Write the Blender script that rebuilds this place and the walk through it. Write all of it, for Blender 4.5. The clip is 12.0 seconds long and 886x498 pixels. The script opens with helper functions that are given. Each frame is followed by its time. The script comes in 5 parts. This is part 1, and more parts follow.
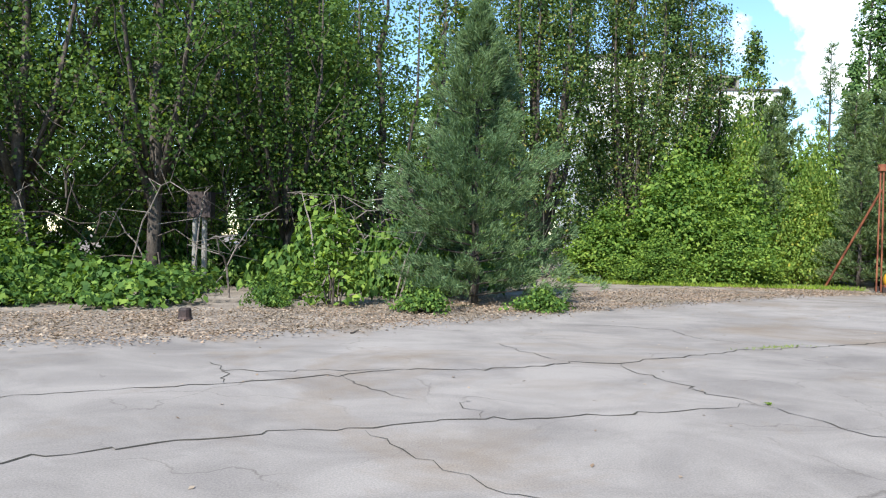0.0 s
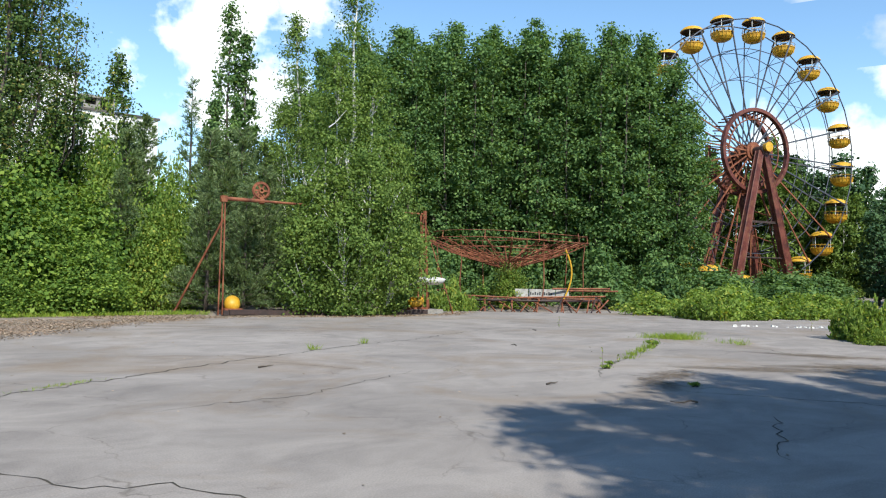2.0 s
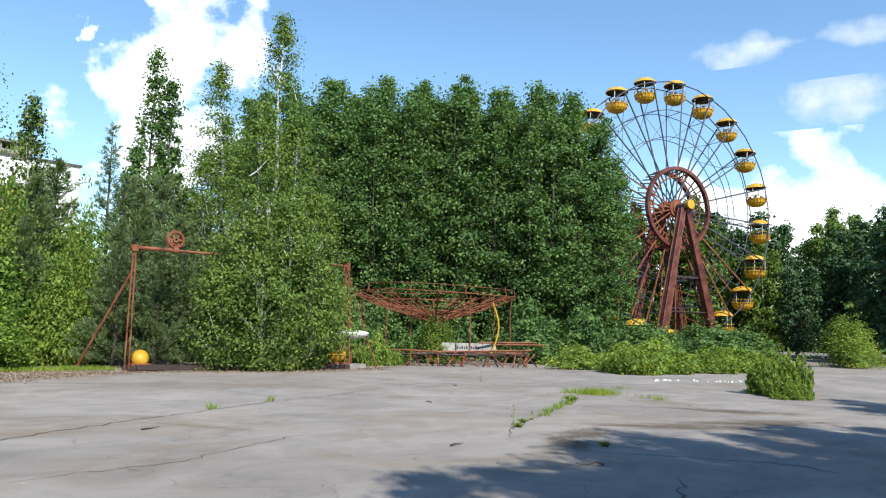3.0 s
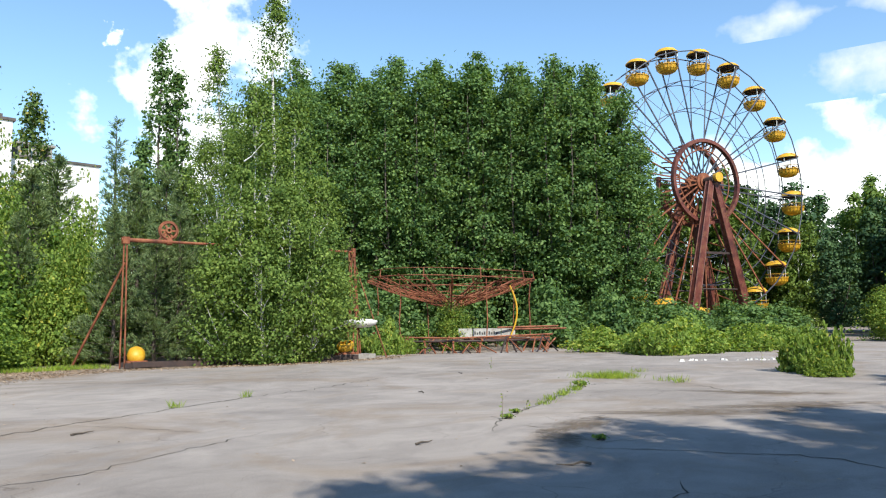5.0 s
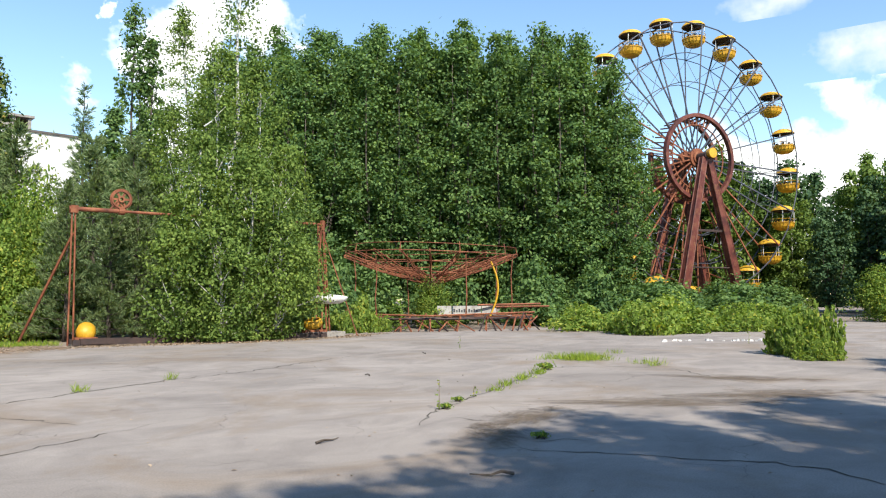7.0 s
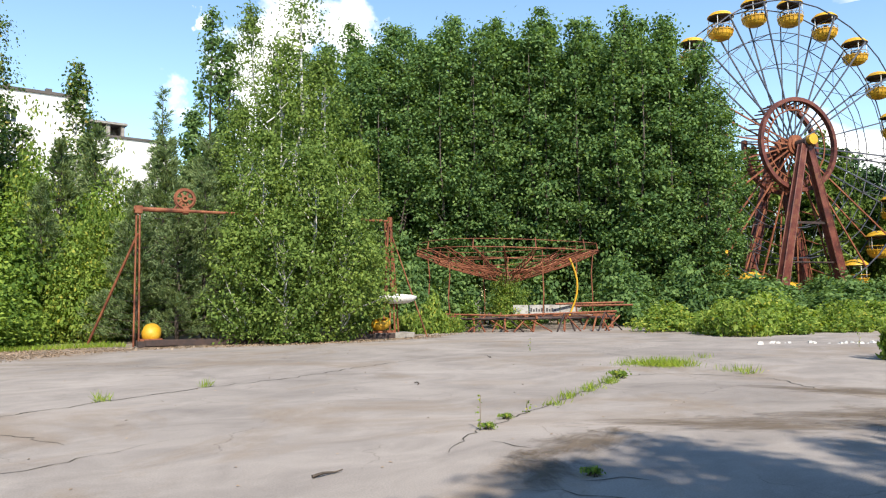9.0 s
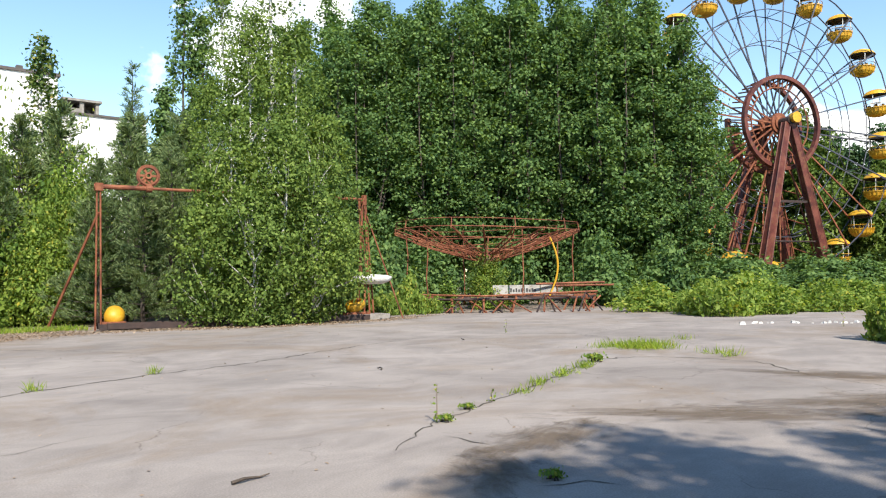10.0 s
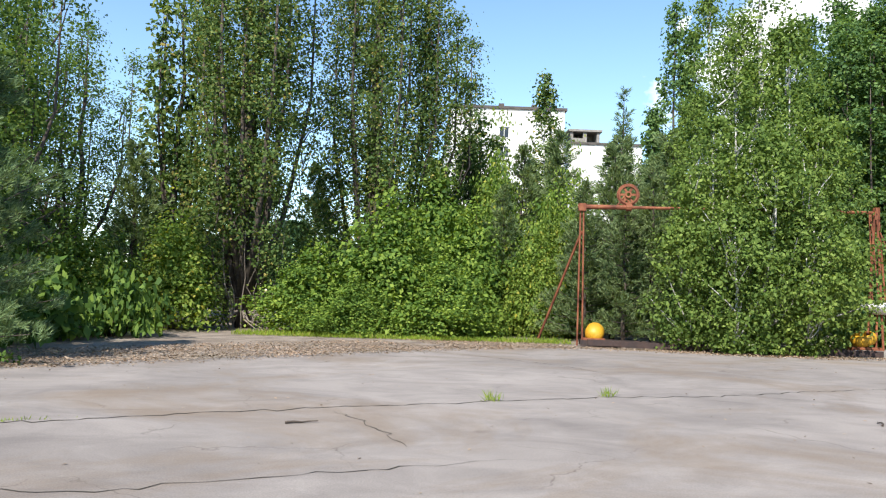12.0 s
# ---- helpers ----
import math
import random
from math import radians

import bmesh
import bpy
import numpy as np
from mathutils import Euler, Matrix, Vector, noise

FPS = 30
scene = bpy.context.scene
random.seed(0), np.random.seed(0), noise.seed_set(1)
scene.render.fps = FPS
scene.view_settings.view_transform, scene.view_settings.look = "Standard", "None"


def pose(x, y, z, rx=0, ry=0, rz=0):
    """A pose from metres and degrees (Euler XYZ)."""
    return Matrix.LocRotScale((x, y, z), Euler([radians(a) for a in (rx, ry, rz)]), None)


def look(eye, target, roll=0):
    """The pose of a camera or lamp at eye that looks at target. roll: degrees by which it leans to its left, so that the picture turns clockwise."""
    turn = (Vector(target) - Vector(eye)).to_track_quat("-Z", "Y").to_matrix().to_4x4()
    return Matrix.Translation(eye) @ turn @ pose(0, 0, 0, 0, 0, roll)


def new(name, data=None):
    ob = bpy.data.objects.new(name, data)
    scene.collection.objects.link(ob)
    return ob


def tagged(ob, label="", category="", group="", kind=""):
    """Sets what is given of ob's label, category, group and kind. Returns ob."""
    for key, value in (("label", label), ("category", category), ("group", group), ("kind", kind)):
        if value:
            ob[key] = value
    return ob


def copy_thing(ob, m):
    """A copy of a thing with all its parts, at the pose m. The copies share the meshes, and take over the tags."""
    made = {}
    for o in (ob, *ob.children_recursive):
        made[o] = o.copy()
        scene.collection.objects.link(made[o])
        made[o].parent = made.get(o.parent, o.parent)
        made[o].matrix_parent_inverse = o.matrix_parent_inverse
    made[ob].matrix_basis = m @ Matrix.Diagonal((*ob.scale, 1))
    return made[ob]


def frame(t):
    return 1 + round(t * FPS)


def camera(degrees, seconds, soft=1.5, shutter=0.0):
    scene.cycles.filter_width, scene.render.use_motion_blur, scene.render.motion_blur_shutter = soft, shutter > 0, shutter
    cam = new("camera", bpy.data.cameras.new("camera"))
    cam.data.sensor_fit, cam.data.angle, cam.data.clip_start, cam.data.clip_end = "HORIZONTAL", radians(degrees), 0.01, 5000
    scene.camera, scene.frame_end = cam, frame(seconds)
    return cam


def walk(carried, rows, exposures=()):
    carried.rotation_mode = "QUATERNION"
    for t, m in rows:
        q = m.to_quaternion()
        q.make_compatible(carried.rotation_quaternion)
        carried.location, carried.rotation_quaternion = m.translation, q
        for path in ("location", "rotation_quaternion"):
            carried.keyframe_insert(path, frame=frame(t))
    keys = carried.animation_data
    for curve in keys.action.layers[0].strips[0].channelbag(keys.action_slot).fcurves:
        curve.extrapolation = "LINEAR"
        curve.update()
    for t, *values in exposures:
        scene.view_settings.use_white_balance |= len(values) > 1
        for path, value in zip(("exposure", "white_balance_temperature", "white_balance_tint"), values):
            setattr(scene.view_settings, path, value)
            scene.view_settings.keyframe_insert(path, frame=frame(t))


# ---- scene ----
cam = camera(60.9, 12.0, soft=1.15)
PATH = [
    (0, (-0.451, -0.619, 1.682), (-0.577, 1.377, 1.657), 1.4),
    (0.5, (-0.094, -0.498, 1.691), (0.137, 1.489, 1.693), 1.4),
    (1, (0.405, -0.062, 1.629), (1.251, 1.75, 1.656), 1.6),
    (1.2, (0.569, -0.111, 1.646), (1.593, 1.607, 1.671), 1.4),
    (1.5, (0.797, -0.075, 1.664), (1.991, 1.529, 1.693), 1.2),
    (2, (1.227, 0.029, 1.7), (2.531, 1.543, 1.782), 1.2),
    (2.5, (1.697, 0.134, 1.715), (3.154, 1.494, 1.888), 1.3),
    (3, (2.024, 0.09, 1.728), (3.443, 1.482, 1.954), 1.3),
    (5, (4.043, 0.693, 1.611), (5.407, 2.143, 1.806), -0.7),
    (5.5, (4.531, 0.83, 1.616), (5.891, 2.287, 1.789), -0.3),
    (6, (5.05, 1.021, 1.619), (6.414, 2.475, 1.785), -0.5),
    (6.5, (5.559, 1.221, 1.625), (6.94, 2.66, 1.779), -0.6),
    (7, (5.972, 1.327, 1.57), (7.347, 2.774, 1.706), -0.3),
    (9, (7.54, 2.155, 1.592), (8.741, 3.749, 1.726), -0.6),
    (9.5, (7.925, 2.392, 1.602), (9.081, 4.019, 1.726), -0.6),
    (10, (8.373, 2.66, 1.579), (9.607, 4.232, 1.661), -0.8),
    (10.5, (8.753, 2.9, 1.591), (9.981, 4.476, 1.682), -0.3),
    (11, (9.046, 3.152, 1.586), (10.106, 4.845, 1.687), -0.1),
    (11.5, (9.285, 3.321, 1.601), (9.742, 5.264, 1.722), 1.4),
    (12, (9.404, 3.611, 1.581), (9.456, 5.606, 1.708), 1.8),
]
walk(cam, [(t, look(eye, target, roll)) for t, eye, target, roll in PATH],
     exposures=[(0.0, 0.75, 6200, 5), (1.2, 0.53, 6250, 4), (2.0, 0.38, 6350, 4), (2.8, 0.43, 6350, 4), (5.0, 0.55, 6550, 5), (9.0, 0.66, 6900, 8), (12.0, 0.66, 6600, 8)])


# ---- world, sun ----
SUN_FROM = Vector((-0.30, -0.78, 0.80)).normalized()
world = bpy.data.worlds.new("world")
scene.world = world
world.use_nodes = True
wn = world.node_tree.nodes
sky = wn.new("ShaderNodeTexSky")
sky.sky_type = 'NISHITA'
sky.sun_disc = False
sky.sun_elevation = math.asin(SUN_FROM.z)
sky.sun_rotation = math.atan2(SUN_FROM.x, SUN_FROM.y)
sky.air_density, sky.dust_density, sky.ozone_density = 0.95, 0.0, 0.5
deep = wn.new("ShaderNodeHueSaturation")
deep.inputs["Hue"].default_value, deep.inputs["Saturation"].default_value, deep.inputs["Value"].default_value = 0.5, 1.12, 1.15
world.node_tree.links.new(sky.outputs[0], deep.inputs["Color"])
world.node_tree.links.new(deep.outputs[0], wn["Background"].inputs[0])
wn["Background"].inputs[1].default_value = 0.148
sun = new("sun", bpy.data.lights.new("sun", 'SUN'))
sun.data.energy, sun.data.angle, sun.data.color = 4.9, radians(0.55), (1.0, 0.95, 0.87)
sun.matrix_world = look(SUN_FROM * 60, (0, 0, 0))


# ---- materials ----
def blank(name):
    m = bpy.data.materials.new(name)
    m.use_nodes = True
    t = m.node_tree
    t.nodes.clear()
    out = t.nodes.new("ShaderNodeOutputMaterial")
    return m, t.nodes, t.links, out


def noise_node(n, l, scale, detail=5.0, rough=0.55, coord="Object", stretch=None, distort=0.0):
    tc = n.new("ShaderNodeTexCoord")
    tx = n.new("ShaderNodeTexNoise")
    tx.inputs["Scale"].default_value, tx.inputs["Detail"].default_value = scale, detail
    tx.inputs["Roughness"].default_value, tx.inputs["Distortion"].default_value = rough, distort
    if stretch:
        mp = n.new("ShaderNodeMapping")
        mp.inputs["Scale"].default_value = stretch
        l.new(tc.outputs[coord], mp.inputs[0])
        l.new(mp.outputs[0], tx.inputs[0])
    else:
        l.new(tc.outputs[coord], tx.inputs[0])
    return tx.outputs["Fac"]


def ramp(n, l, src, stops):
    r = n.new("ShaderNodeValToRGB")
    while len(r.color_ramp.elements) < len(stops):
        r.color_ramp.elements.new(0.5)
    for e, (p, c) in zip(r.color_ramp.elements, stops):
        e.position, e.color = p, (*c, 1.0) if len(c) == 3 else c
    l.new(src, r.inputs[0])
    return r.outputs[0]


def mix(n, l, fac, a, b, blend='MIX'):
    m = n.new("ShaderNodeMix")
    m.data_type, m.blend_type = 'RGBA', blend
    for sock, v in ((m.inputs["Factor"], fac), (m.inputs["A"], a), (m.inputs["B"], b)):
        if isinstance(v, (int, float)):
            sock.default_value = v
        elif isinstance(v, tuple):
            sock.default_value = (*v, 1.0)
        else:
            l.new(v, sock)
    # colour sockets sit behind the float ones of the same name
    for nm, v in (("A", a), ("B", b)):
        s = [q for q in m.inputs if q.name == nm and q.type == 'RGBA'][0]
        if isinstance(v, tuple):
            s.default_value = (*v, 1.0)
        else:
            l.new(v, s)
    return [q for q in m.outputs if q.type == 'RGBA'][0]


GREY = ((0.0, (0, 0, 0)), (1.0, (1, 1, 1)))


def surface(name, stops, scale=3.0, fine=40.0, rough=0.7, metal=0.0, bump=0.2, coord="Object", stretch=None, grain=0.35, wear=None, wear_at=(0.52, 0.6), wear_scale=4.0):
    """Two scales of noise over a ramp of colours, with fine relief; wear: a second colour that breaks through in patches."""
    m, n, l, out = blank(name)
    big = noise_node(n, l, scale, 6, 0.6, coord, stretch)
    small = noise_node(n, l, fine, 3, 0.6, coord)
    col = ramp(n, l, big, stops)
    g = ramp(n, l, small, ((0.25, (1 - grain,) * 3), (0.75, (1 + grain * 0.4,) * 3)))
    col = mix(n, l, 1.0, col, g, 'MULTIPLY')
    if wear:
        f = ramp(n, l, noise_node(n, l, wear_scale, 8, 0.65, coord), ((wear_at[0], (0, 0, 0)), (wear_at[1], (1, 1, 1))))
        col = mix(n, l, f, col, wear)
    p = n.new("ShaderNodeBsdfPrincipled")
    l.new(col, p.inputs["Base Color"])
    p.inputs["Roughness"].default_value, p.inputs["Metallic"].default_value = rough, metal
    b = n.new("ShaderNodeBump")
    b.inputs["Strength"].default_value, b.inputs["Distance"].default_value = bump, 0.02
    l.new(small, b.inputs["Height"])
    l.new(b.outputs[0], p.inputs["Normal"])
    l.new(p.outputs[0], out.inputs[0])
    return m


def leafy(name, dark, mid, light, through_=0.35, odd=None):
    """Leaves: each one has its own tone, and lets some light through."""
    m, n, l, out = blank(name)
    g = n.new("ShaderNodeNewGeometry")
    stops = [(0.0, dark), (0.5, mid), (0.93, light)]
    if odd:
        stops.append((0.97, odd))
    col = ramp(n, l, g.outputs["Random Per Island"], stops)
    big = ramp(n, l, noise_node(n, l, 0.35, 3), ((0.3, (0.72, 0.78, 0.75)), (0.7, (1.18, 1.12, 1.0))))
    col = mix(n, l, 1.0, col, big, 'MULTIPLY')
    d = n.new("ShaderNodeBsdfPrincipled")
    d.inputs["Roughness"].default_value = 0.62
    d.inputs["Specular IOR Level"].default_value = 0.16
    l.new(col, d.inputs["Base Color"])
    t = n.new("ShaderNodeBsdfTranslucent")
    l.new(mix(n, l, 1.0, col, (1.3, 1.25, 0.5), 'MULTIPLY'), t.inputs[0])
    s = n.new("ShaderNodeMixShader")
    s.inputs[0].default_value = through_
    l.new(d.outputs[0], s.inputs[1])
    l.new(t.outputs[0], s.inputs[2])
    l.new(s.outputs[0], out.inputs[0])
    return m


def asphalt_material():
    m, n, l, out = blank("old_asphalt")
    base = ramp(n, l, noise_node(n, l, 0.16, 6, 0.6, distort=0.6), ((0.3, (0.252, 0.222, 0.204)), (0.5, (0.312, 0.276, 0.254)), (0.72, (0.360, 0.319, 0.294))))
    streak = ramp(n, l, noise_node(n, l, 0.8, 7, 0.65, stretch=(0.8, 1.1, 1), distort=0.8), ((0.33, (0.76, 0.75, 0.75)), (0.60, (1.07, 1.06, 1.05))))
    col = mix(n, l, 1.0, base, streak, 'MULTIPLY')
    brown = ramp(n, l, noise_node(n, l, 0.22, 7, 0.68, stretch=(1, 1, 1), distort=1.2), ((0.50, (0, 0, 0)), (0.66, (0.7, 0.7, 0.7))))
    col = mix(n, l, brown, col, (0.235, 0.175, 0.125))
    pale = ramp(n, l, noise_node(n, l, 1.7, 8, 0.7, distort=0.8), ((0.62, (0, 0, 0)), (0.78, (0.3, 0.3, 0.3))))
    col = mix(n, l, pale, col, (0.50, 0.46, 0.43))
    tc, wob, wide, vor = n.new("ShaderNodeTexCoord"), n.new("ShaderNodeTexNoise"), n.new("ShaderNodeVectorMath"), n.new("ShaderNodeTexVoronoi")
    wob.inputs["Scale"].default_value, wob.inputs["Detail"].default_value = 1.6, 6
    l.new(tc.outputs["Object"], wob.inputs[0])
    wide.operation = 'MULTIPLY_ADD'
    l.new(wob.outputs["Color"], wide.inputs[0])
    wide.inputs[1].default_value = (0.9, 0.9, 0.0)
    l.new(tc.outputs["Object"], wide.inputs[2])
    vor.feature = 'DISTANCE_TO_EDGE'
    vor.inputs["Scale"].default_value = 0.5
    l.new(wide.outputs[0], vor.inputs["Vector"])
    hair = ramp(n, l, vor.outputs["Distance"], ((0.0, (0.62, 0.60, 0.58)), (0.007, (1, 1, 1))))
    patchy = ramp(n, l, noise_node(n, l, 0.5, 3), ((0.48, (0, 0, 0)), (0.6, (1, 1, 1))))
    col = mix(n, l, patchy, col, mix(n, l, 1.0, col, hair, 'MULTIPLY'))
    speck = ramp(n, l, noise_node(n, l, 60, 3, 0.7), ((0.3, (0.74, 0.74, 0.74)), (0.7, (1.16, 1.15, 1.14))))
    col = mix(n, l, 1.0, col, speck, 'MULTIPLY')
    p = n.new("ShaderNodeBsdfPrincipled")
    l.new(col, p.inputs["Base Color"])
    p.inputs["Roughness"].default_value = 0.85
    p.inputs["Specular IOR Level"].default_value = 0.3
    b = n.new("ShaderNodeBump")
    b.inputs["Strength"].default_value, b.inputs["Distance"].default_value = 0.35, 0.012
    l.new(noise_node(n, l, 45, 4, 0.7), b.inputs["Height"])
    b2 = n.new("ShaderNodeBump")
    b2.inputs["Strength"].default_value, b2.inputs["Distance"].default_value = 0.05, 0.06
    l.new(noise_node(n, l, 1.1, 5, 0.6), b2.inputs["Height"])
    l.new(b.outputs[0], b2.inputs["Normal"])
    l.new(b2.outputs[0], p.inputs["Normal"])
    l.new(p.outputs[0], out.inputs[0])
    return m


ASPHALT = asphalt_material()
SOIL = surface("litter_soil", ((0.3, (0.17, 0.13, 0.10)), (0.5, (0.29, 0.23, 0.185)), (0.68, (0.40, 0.33, 0.275))), 0.9, 26, 0.95, bump=0.8, grain=0.6, wear=(0.09, 0.12, 0.035), wear_at=(0.60, 0.70), wear_scale=0.35)
LITTER = surface("dry_leaves", ((0.3, (0.16, 0.105, 0.07)), (0.5, (0.27, 0.19, 0.135)), (0.7, (0.38, 0.29, 0.22))), 1.3, 30, 0.9, bump=0.8, grain=0.6)
CRACK = surface("crack_dirt", ((0.3, (0.035, 0.03, 0.025)), (0.7, (0.09, 0.075, 0.055))), 3, 40, 0.95)
RUST = surface("rusty_steel", ((0.3, (0.11, 0.034, 0.018)), (0.5, (0.25, 0.078, 0.036)), (0.7, (0.38, 0.15, 0.07))), 2.2, 50, 0.75, 0.15, 0.3, grain=0.5)
RED = surface("faded_red_paint", ((0.3, (0.060, 0.016, 0.012)), (0.5, (0.125, 0.028, 0.020)), (0.68, (0.21, 0.065, 0.042))), 1.1, 35, 0.6, 0.1, 0.25, grain=0.4, wear=(0.16, 0.06, 0.03), wear_scale=2.0)
DARKSTEEL = surface("dark_weathered_steel", ((0.3, (0.035, 0.03, 0.032)), (0.7, (0.10, 0.06, 0.05))), 3, 40, 0.65, 0.4, 0.2)
SPOKE = surface("weathered_blue_steel", ((0.3, (0.05, 0.06, 0.085)), (0.6, (0.10, 0.10, 0.12)), (0.75, (0.17, 0.08, 0.05))), 0.8, 30, 0.6, 0.3, 0.15)
YELLOW = surface("faded_yellow_paint", ((0.3, (0.46, 0.23, 0.015)), (0.6, (0.66, 0.37, 0.025)), (0.75, (0.70, 0.46, 0.09))), 1.6, 30, 0.5, 0.0, 0.15, grain=0.25, wear=(0.30, 0.14, 0.05), wear_at=(0.70, 0.80))
WHITEPAINT = surface("chipped_white_paint", ((0.3, (0.55, 0.53, 0.49)), (0.6, (0.76, 0.74, 0.70))), 2.5, 30, 0.6, 0.0, 0.2, wear=(0.30, 0.20, 0.13), wear_at=(0.62, 0.7))
BOARD = surface("dirty_white_board", ((0.3, (0.30, 0.28, 0.26)), (0.6, (0.46, 0.44, 0.41))), 2.5, 30, 0.7, 0.0, 0.2, wear=(0.22, 0.16, 0.12), wear_at=(0.58, 0.7))
INK = surface("black_lettering", ((0.3, (0.03, 0.03, 0.035)), (0.7, (0.07, 0.07, 0.07))), 8, 40, 0.7)
PANELWALL = surface("white_panel_wall", ((0.3, (0.62, 0.60, 0.56)), (0.6, (0.78, 0.76, 0.73))), 0.4, 8, 0.85, bump=0.1, grain=0.12, wear=(0.45, 0.42, 0.38), wear_at=(0.62, 0.75), wear_scale=0.3)
ROOFDARK = surface("roof_felt", ((0.3, (0.06, 0.055, 0.05)), (0.7, (0.13, 0.11, 0.10))), 1, 20, 0.9)
GLASS_DARK = surface("dusty_window_glass", ((0.3, (0.02, 0.025, 0.03)), (0.7, (0.05, 0.055, 0.06))), 1, 10, 0.15, 0.0, 0.02)
BARK = surface("brown_bark", ((0.3, (0.055, 0.042, 0.034)), (0.6, (0.12, 0.095, 0.078)), (0.75, (0.18, 0.15, 0.125))), 2, 14, 0.95, bump=0.9, stretch=(3, 3, 0.6), grain=0.5)
DEADWOOD = surface("grey_dead_wood", ((0.3, (0.15, 0.12, 0.10)), (0.7, (0.32, 0.27, 0.23))), 3, 20, 0.9, bump=0.5, stretch=(3, 3, 0.8))
BIRCHBARK = surface("white_birch_bark", ((0.3, (0.45, 0.43, 0.40)), (0.6, (0.66, 0.64, 0.60))), 2, 20, 0.8, bump=0.3, wear=(0.06, 0.055, 0.05), wear_at=(0.58, 0.62), wear_scale=3)
RUBBLE = surface("white_rubble", ((0.3, (0.5, 0.48, 0.45)), (0.7, (0.75, 0.73, 0.70))), 6, 30, 0.9)
CONCRETE = surface("stained_concrete", ((0.3, (0.20, 0.18, 0.16)), (0.7, (0.36, 0.33, 0.30))), 2, 30, 0.9, bump=0.4)

L_GROVE = leafy("grove_leaves", (0.056, 0.112, 0.042), (0.112, 0.196, 0.070), (0.20, 0.300, 0.104), 0.38)
L_BIRCH = leafy("birch_leaves", (0.080, 0.135, 0.033), (0.150, 0.228, 0.055), (0.245, 0.330, 0.088), 0.36)
L_POPLAR = leafy("poplar_leaves", (0.054, 0.102, 0.034), (0.102, 0.168, 0.050), (0.216, 0.264, 0.084), 0.34, (0.360, 0.300, 0.096))
L_WOOD = leafy("woodland_leaves", (0.050, 0.100, 0.034), (0.105, 0.180, 0.052), (0.20, 0.285, 0.075), 0.46, (0.20, 0.235, 0.060))
L_VINE = leafy("vine_leaves", (0.075, 0.145, 0.032), (0.150, 0.245, 0.050), (0.30, 0.40, 0.08), 0.40)
L_UNDER = leafy("undergrowth_leaves", (0.050, 0.105, 0.030), (0.105, 0.190, 0.045), (0.22, 0.32, 0.07), 0.36)
L_SHRUB = leafy("shrub_leaves", (0.12, 0.20, 0.045), (0.21, 0.31, 0.065), (0.36, 0.44, 0.11), 0.46, (0.50, 0.46, 0.09))
# lighter copy of the pine needles, its colour raised to brighten shaded thicket pines
L_LITPINE = leafy("brightened_grey_pine_needles", (0.095, 0.145, 0.068), (0.17, 0.235, 0.11), (0.28, 0.35, 0.18), 0.38)
L_PINE = leafy("pine_needles", (0.075, 0.130, 0.066), (0.145, 0.220, 0.11), (0.25, 0.34, 0.18), 0.28)
L_FAR = leafy("far_leaves", (0.040, 0.085, 0.042), (0.068, 0.128, 0.060), (0.110, 0.180, 0.080), 0.25)
L_GRASS = leafy("grass_blades", (0.13, 0.21, 0.03), (0.24, 0.34, 0.045), (0.36, 0.43, 0.08), 0.35, (0.45, 0.38, 0.15))
L_DRY = leafy("fallen_leaves", (0.20, 0.135, 0.10), (0.33, 0.24, 0.19), (0.47, 0.36, 0.295), 0.1)


